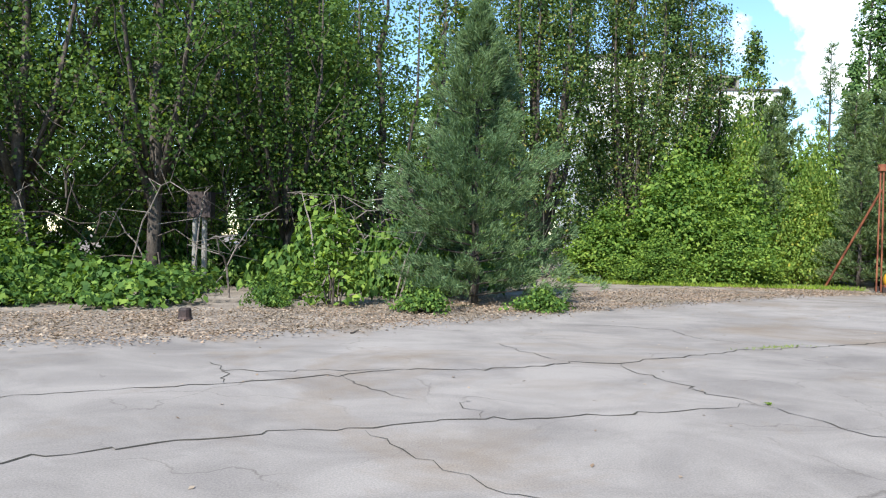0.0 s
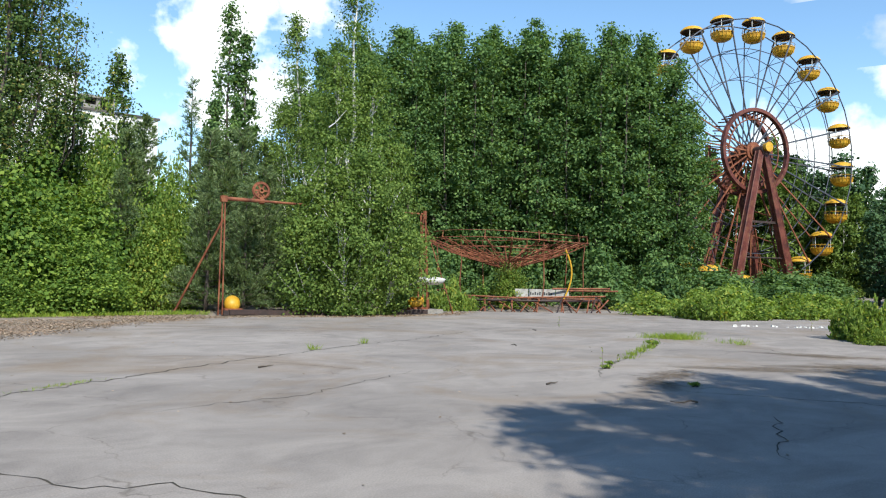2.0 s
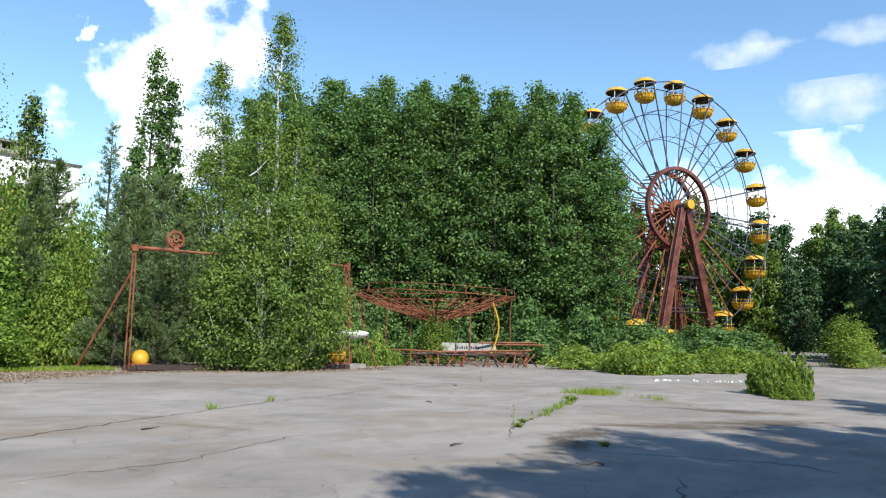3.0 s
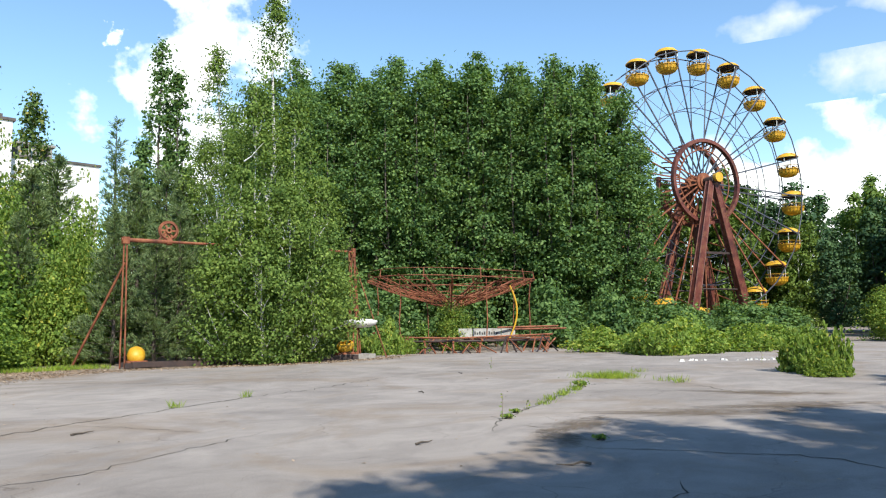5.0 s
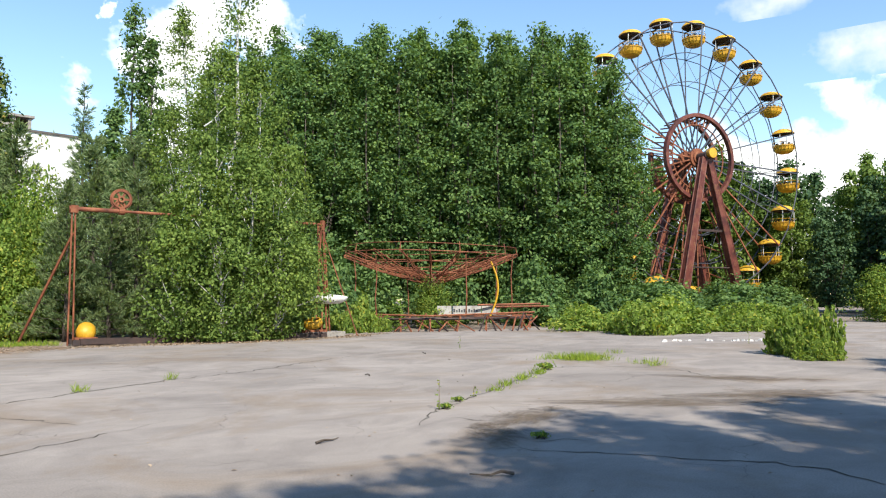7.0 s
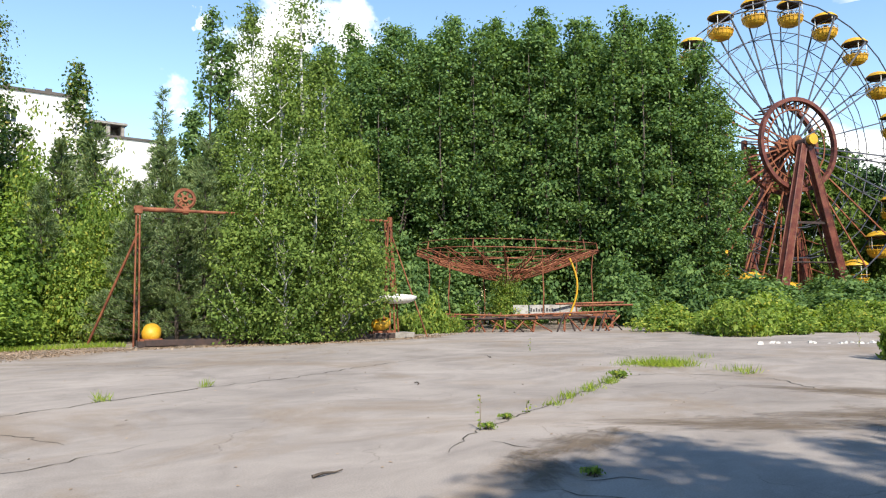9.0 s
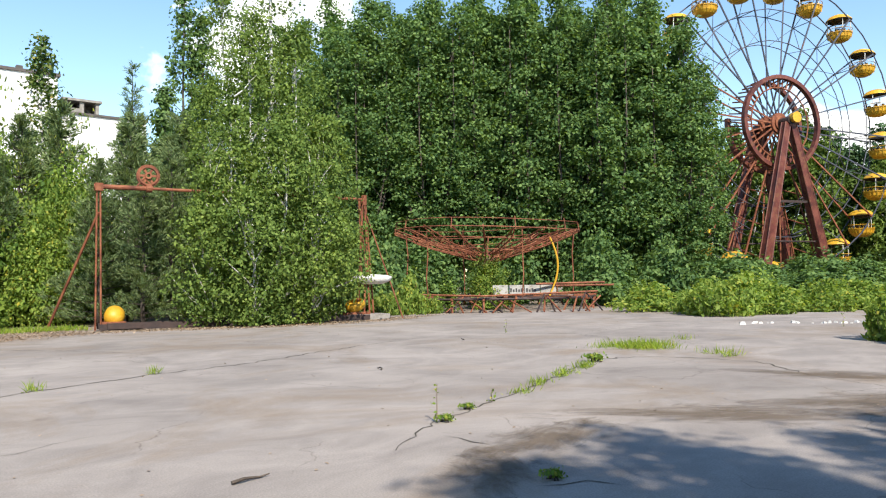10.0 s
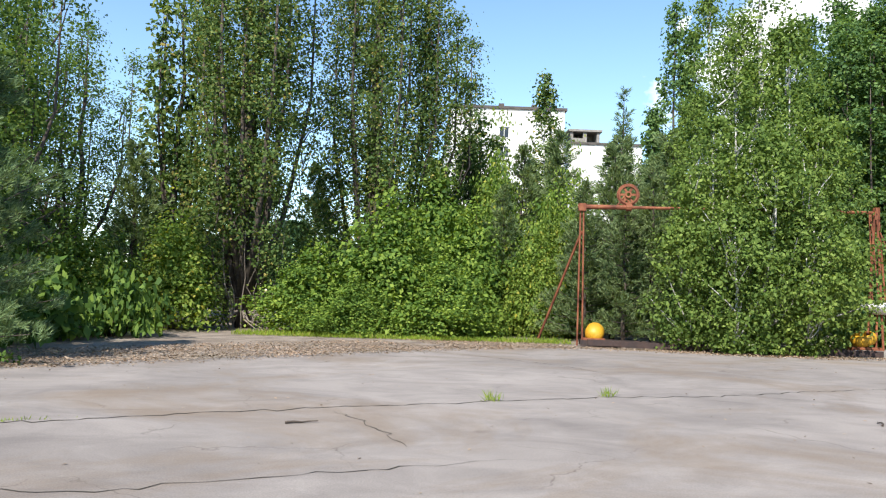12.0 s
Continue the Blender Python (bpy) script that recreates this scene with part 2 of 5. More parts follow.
# ---- geometry helpers ----
class Geo:
    """Gathers corners and faces for one mesh."""

    def __init__(self):
        self.v, self.f = [], []

    def add(self, verts, faces):
        o = len(self.v)
        self.v += [tuple(p) for p in verts]
        self.f += [tuple(i + o for i in q) for q in faces]
        return self

    def tube(self, pts, r0, r1=None, seg=6, cap=True):
        r1 = r0 if r1 is None else r1
        pts = [Vector(p) for p in pts]
        k = len(pts)
        verts, faces = [], []
        for i, p in enumerate(pts):
            d = (pts[min(i + 1, k - 1)] - pts[max(i - 1, 0)]).normalized()
            a = d.cross(Vector((0, 0, 1)) if abs(d.z) < 0.9 else Vector((1, 0, 0))).normalized()
            b = d.cross(a)
            r = r0 + (r1 - r0) * i / (k - 1)
            verts += [p + (a * math.cos(2 * math.pi * j / seg) + b * math.sin(2 * math.pi * j / seg)) * r for j in range(seg)]
        for i in range(k - 1):
            faces += [(i * seg + j, i * seg + (j + 1) % seg, (i + 1) * seg + (j + 1) % seg, (i + 1) * seg + j) for j in range(seg)]
        if cap:
            faces += [tuple(reversed(range(seg))), tuple((k - 1) * seg + j for j in range(seg))]
        return self.add(verts, faces)

    def beam(self, a, b, w, h, up=(0, 0, 1)):
        a, b = Vector(a), Vector(b)
        d = (b - a).normalized()
        s = d.cross(Vector(up))
        s = s.normalized() if s.length > 1e-4 else Vector((1, 0, 0))
        u = s.cross(d)
        verts = [p + s * (w / 2 * i) + u * (h / 2 * j) for p in (a, b) for i, j in ((-1, -1), (1, -1), (1, 1), (-1, 1))]
        return self.add(verts, [(3, 2, 1, 0), (4, 5, 6, 7), (0, 1, 5, 4), (1, 2, 6, 5), (2, 3, 7, 6), (3, 0, 4, 7)])

    def box(self, lo, hi):
        (x0, y0, z0), (x1, y1, z1) = lo, hi
        return self.add([(x0, y0, z0), (x1, y0, z0), (x1, y1, z0), (x0, y1, z0), (x0, y0, z1), (x1, y0, z1), (x1, y1, z1), (x0, y1, z1)],
                        [(3, 2, 1, 0), (4, 5, 6, 7), (0, 1, 5, 4), (1, 2, 6, 5), (2, 3, 7, 6), (3, 0, 4, 7)])

    def lathe(self, profile, seg=20, at=(0, 0, 0), squash=1.0):
        verts = [(at[0] + r * math.cos(2 * math.pi * j / seg), at[1] + r * squash * math.sin(2 * math.pi * j / seg), at[2] + z) for r, z in profile for j in range(seg)]
        faces = [(i * seg + j, i * seg + (j + 1) % seg, (i + 1) * seg + (j + 1) % seg, (i + 1) * seg + j) for i in range(len(profile) - 1) for j in range(seg)]
        return self.add(verts, faces)

    def mesh(self, name, material, smooth=False):
        me = bpy.data.meshes.new(name)
        me.from_pydata(self.v, [], self.f)
        me.materials.append(material)
        if smooth:
            me.polygons.foreach_set("use_smooth", [True] * len(me.polygons))
        me.update()
        return me


def part(name, geo, material, parent=None, label="", smooth=False):
    ob = new(name, geo if isinstance(geo, bpy.types.Mesh) else geo.mesh(name, material, smooth))
    if parent:
        ob.parent = parent
    return tagged(ob, label)


def thing(name, label, category, at=(0, 0, 0), turn=0.0, group=""):
    ob = new(name)
    ob.empty_display_size = 0.3
    ob.matrix_basis = pose(*at, 0, 0, turn)
    return tagged(ob, label, category, group)


def leaf_mesh(name, material, c, size, rng, up=0.35, long=1.5, lean=None):
    """One small folded, pointed leaf at each centre, turned at random but leaning its face upward."""
    k = len(c)
    nrm = rng.normal(size=(k, 3))
    nrm[:, 2] += up * 2.2
    if lean is not None:
        nrm += lean
    nrm /= np.linalg.norm(nrm, axis=1)[:, None] + 1e-9
    d = rng.normal(size=(k, 3))
    d[:, 2] -= 0.5
    d -= (d * nrm).sum(1)[:, None] * nrm
    d /= np.linalg.norm(d, axis=1)[:, None] + 1e-9
    s = np.cross(nrm, d)
    w = size * (0.65 + 0.7 * rng.random(k))[:, None]
    verts = np.empty((k, 4, 3))
    verts[:, 0] = c - d * w * long * 0.5
    verts[:, 1] = c + s * w * 0.5 + nrm * w * 0.12 - d * w * 0.1
    verts[:, 2] = c + d * w * long * 0.5
    verts[:, 3] = c - s * w * 0.5 + nrm * w * 0.12 - d * w * 0.1
    return quads(name, material, verts)


def quads(name, material, verts):
    k = len(verts)
    me = bpy.data.meshes.new(name)
    me.vertices.add(k * 4)
    me.vertices.foreach_set("co", verts.reshape(-1))
    me.loops.add(k * 4)
    me.loops.foreach_set("vertex_index", np.arange(k * 4, dtype=np.int32))
    me.polygons.add(k)
    me.polygons.foreach_set("loop_start", np.arange(0, k * 4, 4, dtype=np.int32))
    me.polygons.foreach_set("loop_total", np.full(k, 4, dtype=np.int32))
    me.materials.append(material)
    me.update(calc_edges=True)
    return me


def blades(name, material, base, d, length, width, rng):
    """Narrow blades or needles from each base point along d, as tapered four-cornered slivers."""
    k = len(base)
    d = d / (np.linalg.norm(d, axis=1)[:, None] + 1e-9)
    s = np.cross(d, rng.normal(size=(k, 3)))
    s /= np.linalg.norm(s, axis=1)[:, None] + 1e-9
    ln = (length * (0.6 + 0.7 * rng.random(k)))[:, None]
    verts = np.empty((k, 4, 3))
    verts[:, 0] = base - s * width * 0.35
    verts[:, 1] = base + d * ln * 0.5 - s * width * 0.5
    verts[:, 2] = base + d * ln
    verts[:, 3] = base + d * ln * 0.45 + s * width * 0.5
    return quads(name, material, verts)


def wiggle(a, b, n, amount, rng):
    a, b = np.array(a, float), np.array(b, float)
    pts = [a + (b - a) * i / n for i in range(n + 1)]
    return [p + (rng.normal(size=3) * amount if 0 < i < n else 0) for i, p in enumerate(pts)]


def clump_points(rng, leaders, per, spread):
    """Leaf centres: clumps over the outer part of each leader's spindle. A leader: x, y, z0, z1, radius, clumps, bulge height 0..1."""
    pts, tips, outs = [], [], []
    for x, y, z0, z1, r, k, bulge in leaders:
        a = rng.random() * 6.28
        lob = rng.random(6) * 6.28
        for _ in range(k):
            u = rng.random() ** 0.9
            prof = (u / bulge) ** 0.55 if u < bulge else ((1 - u) / (1 - bulge)) ** 0.75
            th = rng.random() * 6.28
            edge = 1 + 0.22 * math.sin(3 * th + lob[0] + u * 5) + 0.16 * math.sin(5 * th + lob[1] - u * 9)
            rho = r * prof * edge * (0.5 + 0.5 * rng.random() ** 0.6)
            c = np.array((x + rho * math.cos(th), y + rho * math.sin(th), z0 + (z1 - z0) * u))
            tips.append(c)
            q = rng.normal(size=(per, 3)) * spread * (0.6 + 0.8 * rng.random())
            q[:, 2] *= 0.6
            pts.append(c + q)
            outs.append(q / spread + np.array((math.cos(th), math.sin(th), 0.3)) * 0.5)
    return np.concatenate(pts), tips, np.concatenate(outs)


def tree(name, label, at, rng, leaders, per, spread, leaf, material, bark, trunk_r, twigs=40, up=0.35, long=1.5, dead=0, bare=None, turn=0.0, puff=0.7):
    """A tapered trunk with limbs to its leaders and twigs to the clumps, and a crown of single leaves."""
    ob = thing(name, label, "tree", at, turn)
    pts, tips, outs = clump_points(rng, leaders, per, spread)
    outs, pts = outs[pts[:, 2] > 0.05], pts[pts[:, 2] > 0.05]
    g = Geo()
    top = max(leaders, key=lambda q: q[3])
    fork = bare if bare is not None else min(q[2] for q in leaders) + 0.5
    g.tube(wiggle((0, 0, -0.15), (top[0], top[1], top[3] - 0.3), 9, 0.10, rng), trunk_r, 0.02, 8)
    for x, y, z0, z1, r, k, b in leaders:
        if (x, y) != (top[0], top[1]):
            s = max(0.3, min(z0, fork)) * (0.7 + 0.3 * rng.random())
            f = s / top[3]
            g.tube([(top[0] * f, top[1] * f, s), (x * 0.6, y * 0.6, s + (z1 - s) * 0.25), (x, y, s + (z1 - s) * 0.55), (x, y, z1 - 0.3)], trunk_r * 0.5, 0.015, 6)
    for i in rng.choice(len(tips), min(twigs, len(tips)), replace=False):
        p = tips[i]
        q = min(leaders, key=lambda e: (e[0] - p[0]) ** 2 + (e[1] - p[1]) ** 2)
        s = (q[0] * 0.9, q[1] * 0.9, max(0.4, p[2] - 0.9 - rng.random()))
        g.tube(wiggle(s, p, 3, 0.06, rng), 0.035, 0.008, 4, False)
    for _ in range(dead):
        z = 0.8 + rng.random() * 5
        a = rng.random() * 6.28
        ln = 0.8 + rng.random() * 2.2
        m = (math.cos(a) * ln * 0.5, math.sin(a) * ln * 0.5, z + 0.3 * rng.random())
        g.tube([(0, 0, z), m, (math.cos(a) * ln, math.sin(a) * ln, z - 0.9 * rng.random()), (math.cos(a) * ln * 1.25, math.sin(a + 0.2) * ln * 1.25, z - 1.3 * rng.random())], 0.03, 0.006, 4, False)
    part("trunk", g, bark, ob, smooth=True)
    part("crown", leaf_mesh("crown", material, pts, leaf, rng, up, long, outs * puff), material, ob)
    return ob


def pine(name, label, at, rng, height, radius, low=0.3, blade=0.24, width=0.028, tufts=5, turn=0.0, rings=0.42, needles=15, needle_mat=None, slim=0.75):
    """A straight trunk with whorls of limbs, and needle tufts along the outer part of each limb."""
    ob = thing(name, label, "tree", at, turn)
    g = Geo()
    g.tube(wiggle((0, 0, -0.15), (0, 0, height), 8, 0.04, rng), 0.03 + height * 0.012, 0.015, 8)
    base, dirs = [], []
    z = low
    while z < height:
        u = (z - low) / (height - low)
        reach = radius * (1 - u) ** slim * (0.75 + 0.45 * rng.random()) + 0.12
        for k in range(6 if u < 0.9 else 4):
            a = rng.random() * 6.28
            ln = reach * (0.6 + 0.5 * rng.random())
            end = np.array((math.cos(a) * ln, math.sin(a) * ln, z + ln * (0.10 + 0.75 * u) + 0.1))
            mid = np.array((math.cos(a) * ln * 0.5, math.sin(a) * ln * 0.5, z + ln * 0.08))
            g.tube([(0, 0, z), mid, end], 0.025, 0.006, 4, False)
            n = max(2, int(tufts * (0.4 + ln / radius)))
            for j in range(n):
                f = 0.35 + 0.65 * (j + rng.random()) / n
                p = (mid + (end - mid) * (2 * f - 1) if f > 0.5 else mid * 2 * f + np.array((0, 0, z)) * (1 - 2 * f)) + rng.normal(size=3) * (0.16 * ln / radius + 0.05) * np.array((1, 1, 0.5))
                out = np.array((math.cos(a), math.sin(a), 0.8))
                base.append(np.repeat((p + rng.normal(size=3) * 0.03)[None], needles, 0) + rng.normal(size=(needles, 3)) * 0.05)
                dirs.append(out * 0.75 + rng.normal(size=(needles, 3)) * 0.42)
        z += rings * (0.75 + 0.5 * rng.random())
    part("trunk", g, BARK, ob, smooth=True)
    base, dirs = np.concatenate(base), np.concatenate(dirs)
    needle_mat = needle_mat or L_PINE
    part("crown", blades("crown", needle_mat, base, dirs, np.full(len(base), blade), width, rng), needle_mat, ob)
    return ob


def mound(name, label, at, rng, rx, ry, h, count, leaf, material, stems=14, turn=0.0, per=16, spread=0.22, up=0.6, group=""):
    """A bush: stems from the base, and sprays of leaves over and under an uneven dome."""
    ob = thing(name, label, "bush", at, turn, group)
    ph = rng.random(4) * 6.28
    pts, outs, g = [], [], Geo()
    for i in range(count):
        th, u = rng.random() * 6.28, rng.random()
        e = 1 + 0.28 * math.sin(3 * th + ph[0]) + 0.24 * math.sin(7 * th + ph[1])
        el = math.asin(u ** 0.8)
        r = (0.4 + 0.7 * rng.random()) * e
        hh = h * (1 + 0.22 * math.sin(2 * th + ph[2]) + 0.2 * math.sin(5 * th + ph[3]))
        c = np.array((rx * r * math.cos(el) * math.cos(th), ry * r * math.cos(el) * math.sin(th), max(0.1, hh * math.sin(el) * (0.6 + 0.45 * rng.random()))))
        q = rng.normal(size=(per, 3)) * spread
        q[:, 2] *= 0.55
        pts.append(c + q)
        outs.append(q / spread * 0.7 + np.array((math.cos(th), math.sin(th), 0.4)) * 0.4)
        if i < stems:
            g.tube([(0.15 * math.cos(th), 0.15 * math.sin(th), -0.05), tuple(c * 0.5 + np.array((0, 0, h * 0.1))), tuple(c)], 0.025, 0.006, 4, False)
    pts, outs = np.concatenate(pts), np.concatenate(outs)
    outs, pts = outs[pts[:, 2] > 0.02], pts[pts[:, 2] > 0.02]
    part("woody_base", g, BARK, ob)
    part("foliage", leaf_mesh("foliage", material, pts, leaf, rng, up, 1.5, outs), material, ob)
    return ob


def spray(name, label, at, rng, r, h, stems, leaf, material, turn=0.0, group=""):
    """A shrub of many upright, outward-leaning stems with leaves along them."""
    ob = thing(name, label, "shrub", at, turn, group)
    g, pts = Geo(), []
    for i in range(stems):
        a, q = rng.random() * 6.28, r * math.sqrt(rng.random())
        hh = h * (0.45 + 0.65 * rng.random()) * (1 - 0.35 * (q / r) ** 2)
        b0 = np.array((q * math.cos(a), q * math.sin(a), -0.03))
        tip = b0 + np.array((math.cos(a) * hh * 0.25 + rng.normal() * 0.1, math.sin(a) * hh * 0.25 + rng.normal() * 0.1, hh))
        mid = (b0 + tip) / 2 + rng.normal(size=3) * 0.05
        g.tube([b0, mid, tip], 0.012, 0.004, 4, False)
        n = int(34 * hh / h) + 8
        f = 0.08 + 0.92 * rng.random(n)
        c = b0 + (tip - b0) * f[:, None] + rng.normal(size=(n, 3)) * (0.10 * (1.25 - f))[:, None]
        pts.append(c)
    pts = np.concatenate(pts)
    part("woody_base", g, BARK, ob)
    part("foliage", leaf_mesh("foliage", material, pts[pts[:, 2] > 0.02], leaf, rng, 0.2, 2.0), material, ob)
    return ob


def again(ob, x, y, s=1.0, turn=0.0, sz=None, label=""):
    c = copy_thing(ob, pose(x, y, 0, 0, 0, turn) @ Matrix.Diagonal((s, s, sz or s, 1)))
    return tagged(c, label)


rng = np.random.default_rng(7)


# ---- ground ----
def rough_outline(pts, step, amount, rng):
    out = []
    for a, b in zip(pts, pts[1:] + pts[:1]):
        a, b = Vector(a), Vector(b)
        n = max(1, int((b - a).length / step)) if (a.y > -20 or b.y > -20) else 1
        for i in range(n):
            p = a.lerp(b, i / n)
            out.append((p.x + rng.normal() * amount, p.y + rng.normal() * amount))
    return out


def slab(outline, z0, z1):
    n = len(outline)
    return Geo().add([(x, y, z1) for x, y in outline] + [(x, y, z0) for x, y in outline],
                     [tuple(range(n))] + [(i, i + n, (i + 1) % n + n, (i + 1) % n) for i in range(n)])


EDGE = [(-60, 5), (-30, 7.2), (-14, 9.2), (-8, 10.6), (-5.6, 11.4), (-3.3, 13.5), (-1.2, 15.8), (0.9, 18.2), (6.9, 24), (10.5, 27.4), (15, 29.4), (21, 27.6), (25.5, 28.2), (29, 31), (33, 29), (40.5, 28.5), (43, 25), (48, 20.5), (70, 19), (110, 15)]
ground = tagged(part("ground", Geo().add([(-2500, -2500, -0.03), (2500, -2500, -0.03), (2500, 2500, -0.03), (-2500, 2500, -0.03)], [(0, 1, 2, 3)]), SOIL), "brown soil under leaf litter with green patches", "ground", kind="structure")
pavement = tagged(part("pavement", slab(rough_outline([(110, -50), (-60, -50)][::-1] + EDGE[::-1], 0.35, 0.07, rng), -0.1, 0.0), ASPHALT), "old pale grey asphalt square, cracked and stained", "pavement", kind="structure")


def crack(points, w, rng):
    """A ragged, tapering seam of dirt along a line on the asphalt."""
    g, line = Geo(), []
    for a, b in zip(points, points[1:]):
        n = max(2, int(math.dist(a, b) / 0.16))
        line += [(a[0] + (b[0] - a[0]) * i / n + rng.normal() * 0.045, a[1] + (b[1] - a[1]) * i / n + rng.normal() * 0.045) for i in range(n)]
    line.append(points[-1])
    k, verts = len(line), []
    for i, (x, y) in enumerate(line):
        p, q = line[max(i - 1, 0)], line[min(i + 1, k - 1)]
        d = Vector((q[0] - p[0], q[1] - p[1])).normalized()
        h = 0.75 * w * (0.35 + 1.0 * rng.random()) * min(1.0, 0.25 + 4 * min(i, k - 1 - i) / k)
        verts += [(x - d.y * h, y + d.x * h, 0.005), (x + d.y * h, y - d.x * h, 0.005)]
    return g.add(verts, [(2 * i, 2 * i + 1, 2 * i + 3, 2 * i + 2) for i in range(k - 1)])


CRACKS = [
    ([(-5.6, 3.5), (-3.94, 4.59), (-3.0, 5.27), (-2.16, 5.78), (-1.63, 5.89), (-1.27, 6.15), (-0.5, 6.49), (0.3, 6.7), (1.47, 7.06), (2.4, 7.6)], 0.019),
    ([(2.4, 7.6), (2.92, 6.64), (3.15, 6.35), (3.6, 6.1), (4.0, 5.2)], 0.014),
    ([(-7.5, 5.3), (-5.3, 6.6), (-4.2, 7.27), (-3.45, 7.68), (-2.84, 8.04), (-2.25, 8.42), (-1.64, 9.0), (-0.5, 9.2), (0.3, 9.7), (0.8, 10.1), (1.4, 10.05), (1.85, 10.5), (3.5, 11.75), (4.6, 12.3), (6.6, 13.5), (9.0, 14.6), (12.4, 16.15), (14.3, 16.6), (16.3, 17.6), (19.0, 18.8), (21.3, 19.5)], 0.022),
    ([(-3.45, 7.68), (-3.66, 8.45), (-2.73, 8.68), (-1.64, 9.0)], 0.014),
    ([(-4.12, 9.09), (-3.66, 8.45)], 0.012),
    ([(1.38, 10.03), (1.46, 9.45), (1.97, 8.34), (2.43, 7.6)], 0.016),
    ([(-2.27, 8.5), (-1.86, 7.78), (-1.43, 7.39), (-1.17, 7.21)], 0.009),
    ([(-0.75, 7.3), (-0.69, 7.1), (-0.6, 6.79), (-0.5, 6.49)], 0.009),
    ([(-1.53, 5.88), (-1.16, 5.32), (-0.87, 4.98), (-0.6, 4.71), (-0.33, 4.44), (0.1, 4.2)], 0.009),
    ([(-0.4, 11.82), (0.2, 10.82), (0.64, 10.1)], 0.010),
    ([(1.0, 14.9), (2.25, 14.94), (3.17, 14.5), (3.32, 13.4), (4.1, 12.5)], 0.015),
    ([(4.2, 9.4), (5.3, 9.5), (6.9, 9.6), (7.75, 10.03), (9.2, 10.6), (10.4, 11.15)], 0.011),
    ([(12.4, 8.5), (13.4, 9.3), (15.6, 10.3), (18.2, 11.6), (19.9, 12.4), (20.9, 11.9), (21.3, 11.2), (21.4, 10.0), (20.3, 8.5), (19.6, 7.0)], 0.022),
    ([(13.1, 8.7), (13.2, 8.1)], 0.012),
    ([(11.9, 6.9), (12.45, 5.95), (12.9, 5.2), (13.3, 4.5), (13.35, 4.0), (13.1, 3.1)], 0.020),
    ([(8.7, 3.5), (9.8, 4.0), (11.1, 4.75)], 0.012),
    ([(12.5, 6.75), (12.9, 6.65), (13.0, 6.4)], 0.012),
    ([(8.3, 13.9), (8.7, 13.2), (9.3, 11.6)], 0.010),
    ([(22.4, 20.8), (23.4, 18.6), (24.6, 17.4), (24.2, 15.8), (22.6, 14.4)], 0.020),
    ([(8.5, 26.0), (10.0, 25.3), (12.2, 22.9), (13.2, 21.4), (13.6, 20.1)], 0.020),
    ([(4.0, 22.0), (8.0, 23.2), (11.0, 23.9)], 0.018),
    ([(24.6, 17.4), (28.0, 18.0), (32.0, 17.0)], 0.018)]
for line, w in CRACKS:
    tagged(part("crack", crack(line, w, rng), CRACK), "dark dirt-filled crack in the asphalt", "crack", "cracks in the asphalt", "structure")


def dirt_material():
    m, n, l, out = blank("washed_in_dirt")
    p, tr, ms = n.new("ShaderNodeBsdfPrincipled"), n.new("ShaderNodeBsdfTransparent"), n.new("ShaderNodeMixShader")
    l.new(ramp(n, l, noise_node(n, l, 9, 5), ((0.3, (0.10, 0.070, 0.045)), (0.7, (0.19, 0.135, 0.09)))), p.inputs["Base Color"])
    p.inputs["Roughness"].default_value = 0.95
    tc, ln = n.new("ShaderNodeTexCoord"), n.new("ShaderNodeVectorMath")
    ln.operation = 'LENGTH'
    l.new(tc.outputs["Object"], ln.inputs[0])
    s = n.new("ShaderNodeMath")
    s.operation = 'MULTIPLY_ADD'
    l.new(noise_node(n, l, 2.6, 8, 0.68, distort=0.8), s.inputs[0])
    s.inputs[1].default_value = 1.7
    sub = n.new("ShaderNodeMath")
    sub.operation = 'MULTIPLY'
    l.new(ln.outputs["Value"], sub.inputs[0])
    sub.inputs[1].default_value = -0.75
    l.new(sub.outputs[0], s.inputs[2])
    l.new(ramp(n, l, s.outputs[0], ((0.28, (0, 0, 0)), (0.75, (0.62, 0.62, 0.62)))), ms.inputs[0])
    l.new(tr.outputs[0], ms.inputs[1])
    l.new(p.outputs[0], ms.inputs[2])
    l.new(ms.outputs[0], out.inputs[0])
    return m


DIRT = dirt_material()
for i, (x, y, rx, ry, t) in enumerate(((16.4, 7.4, 2.6, 0.9, -40), (18.6, 6.6, 2.4, 1.0, -30), (13.9, 8.0, 1.5, 0.7, 20), (20.6, 8.2, 2.2, 0.9, -60), (12.6, 7.4, 1.1, 0.6, 60))):
    ob = part("dirt_film", Geo().add([(math.cos(2 * math.pi * k / 24), math.sin(2 * math.pi * k / 24), 0) for k in range(24)], [tuple(range(24))]), DIRT)
    ob.matrix_basis = pose(x, y, 0.004 + 0.0004 * i, 0, 0, t) @ Matrix.Diagonal((rx, ry, 1, 1))
    tagged(ob, "brown dirt washed over the grey asphalt", "dirt", "dirt on the asphalt", "structure")


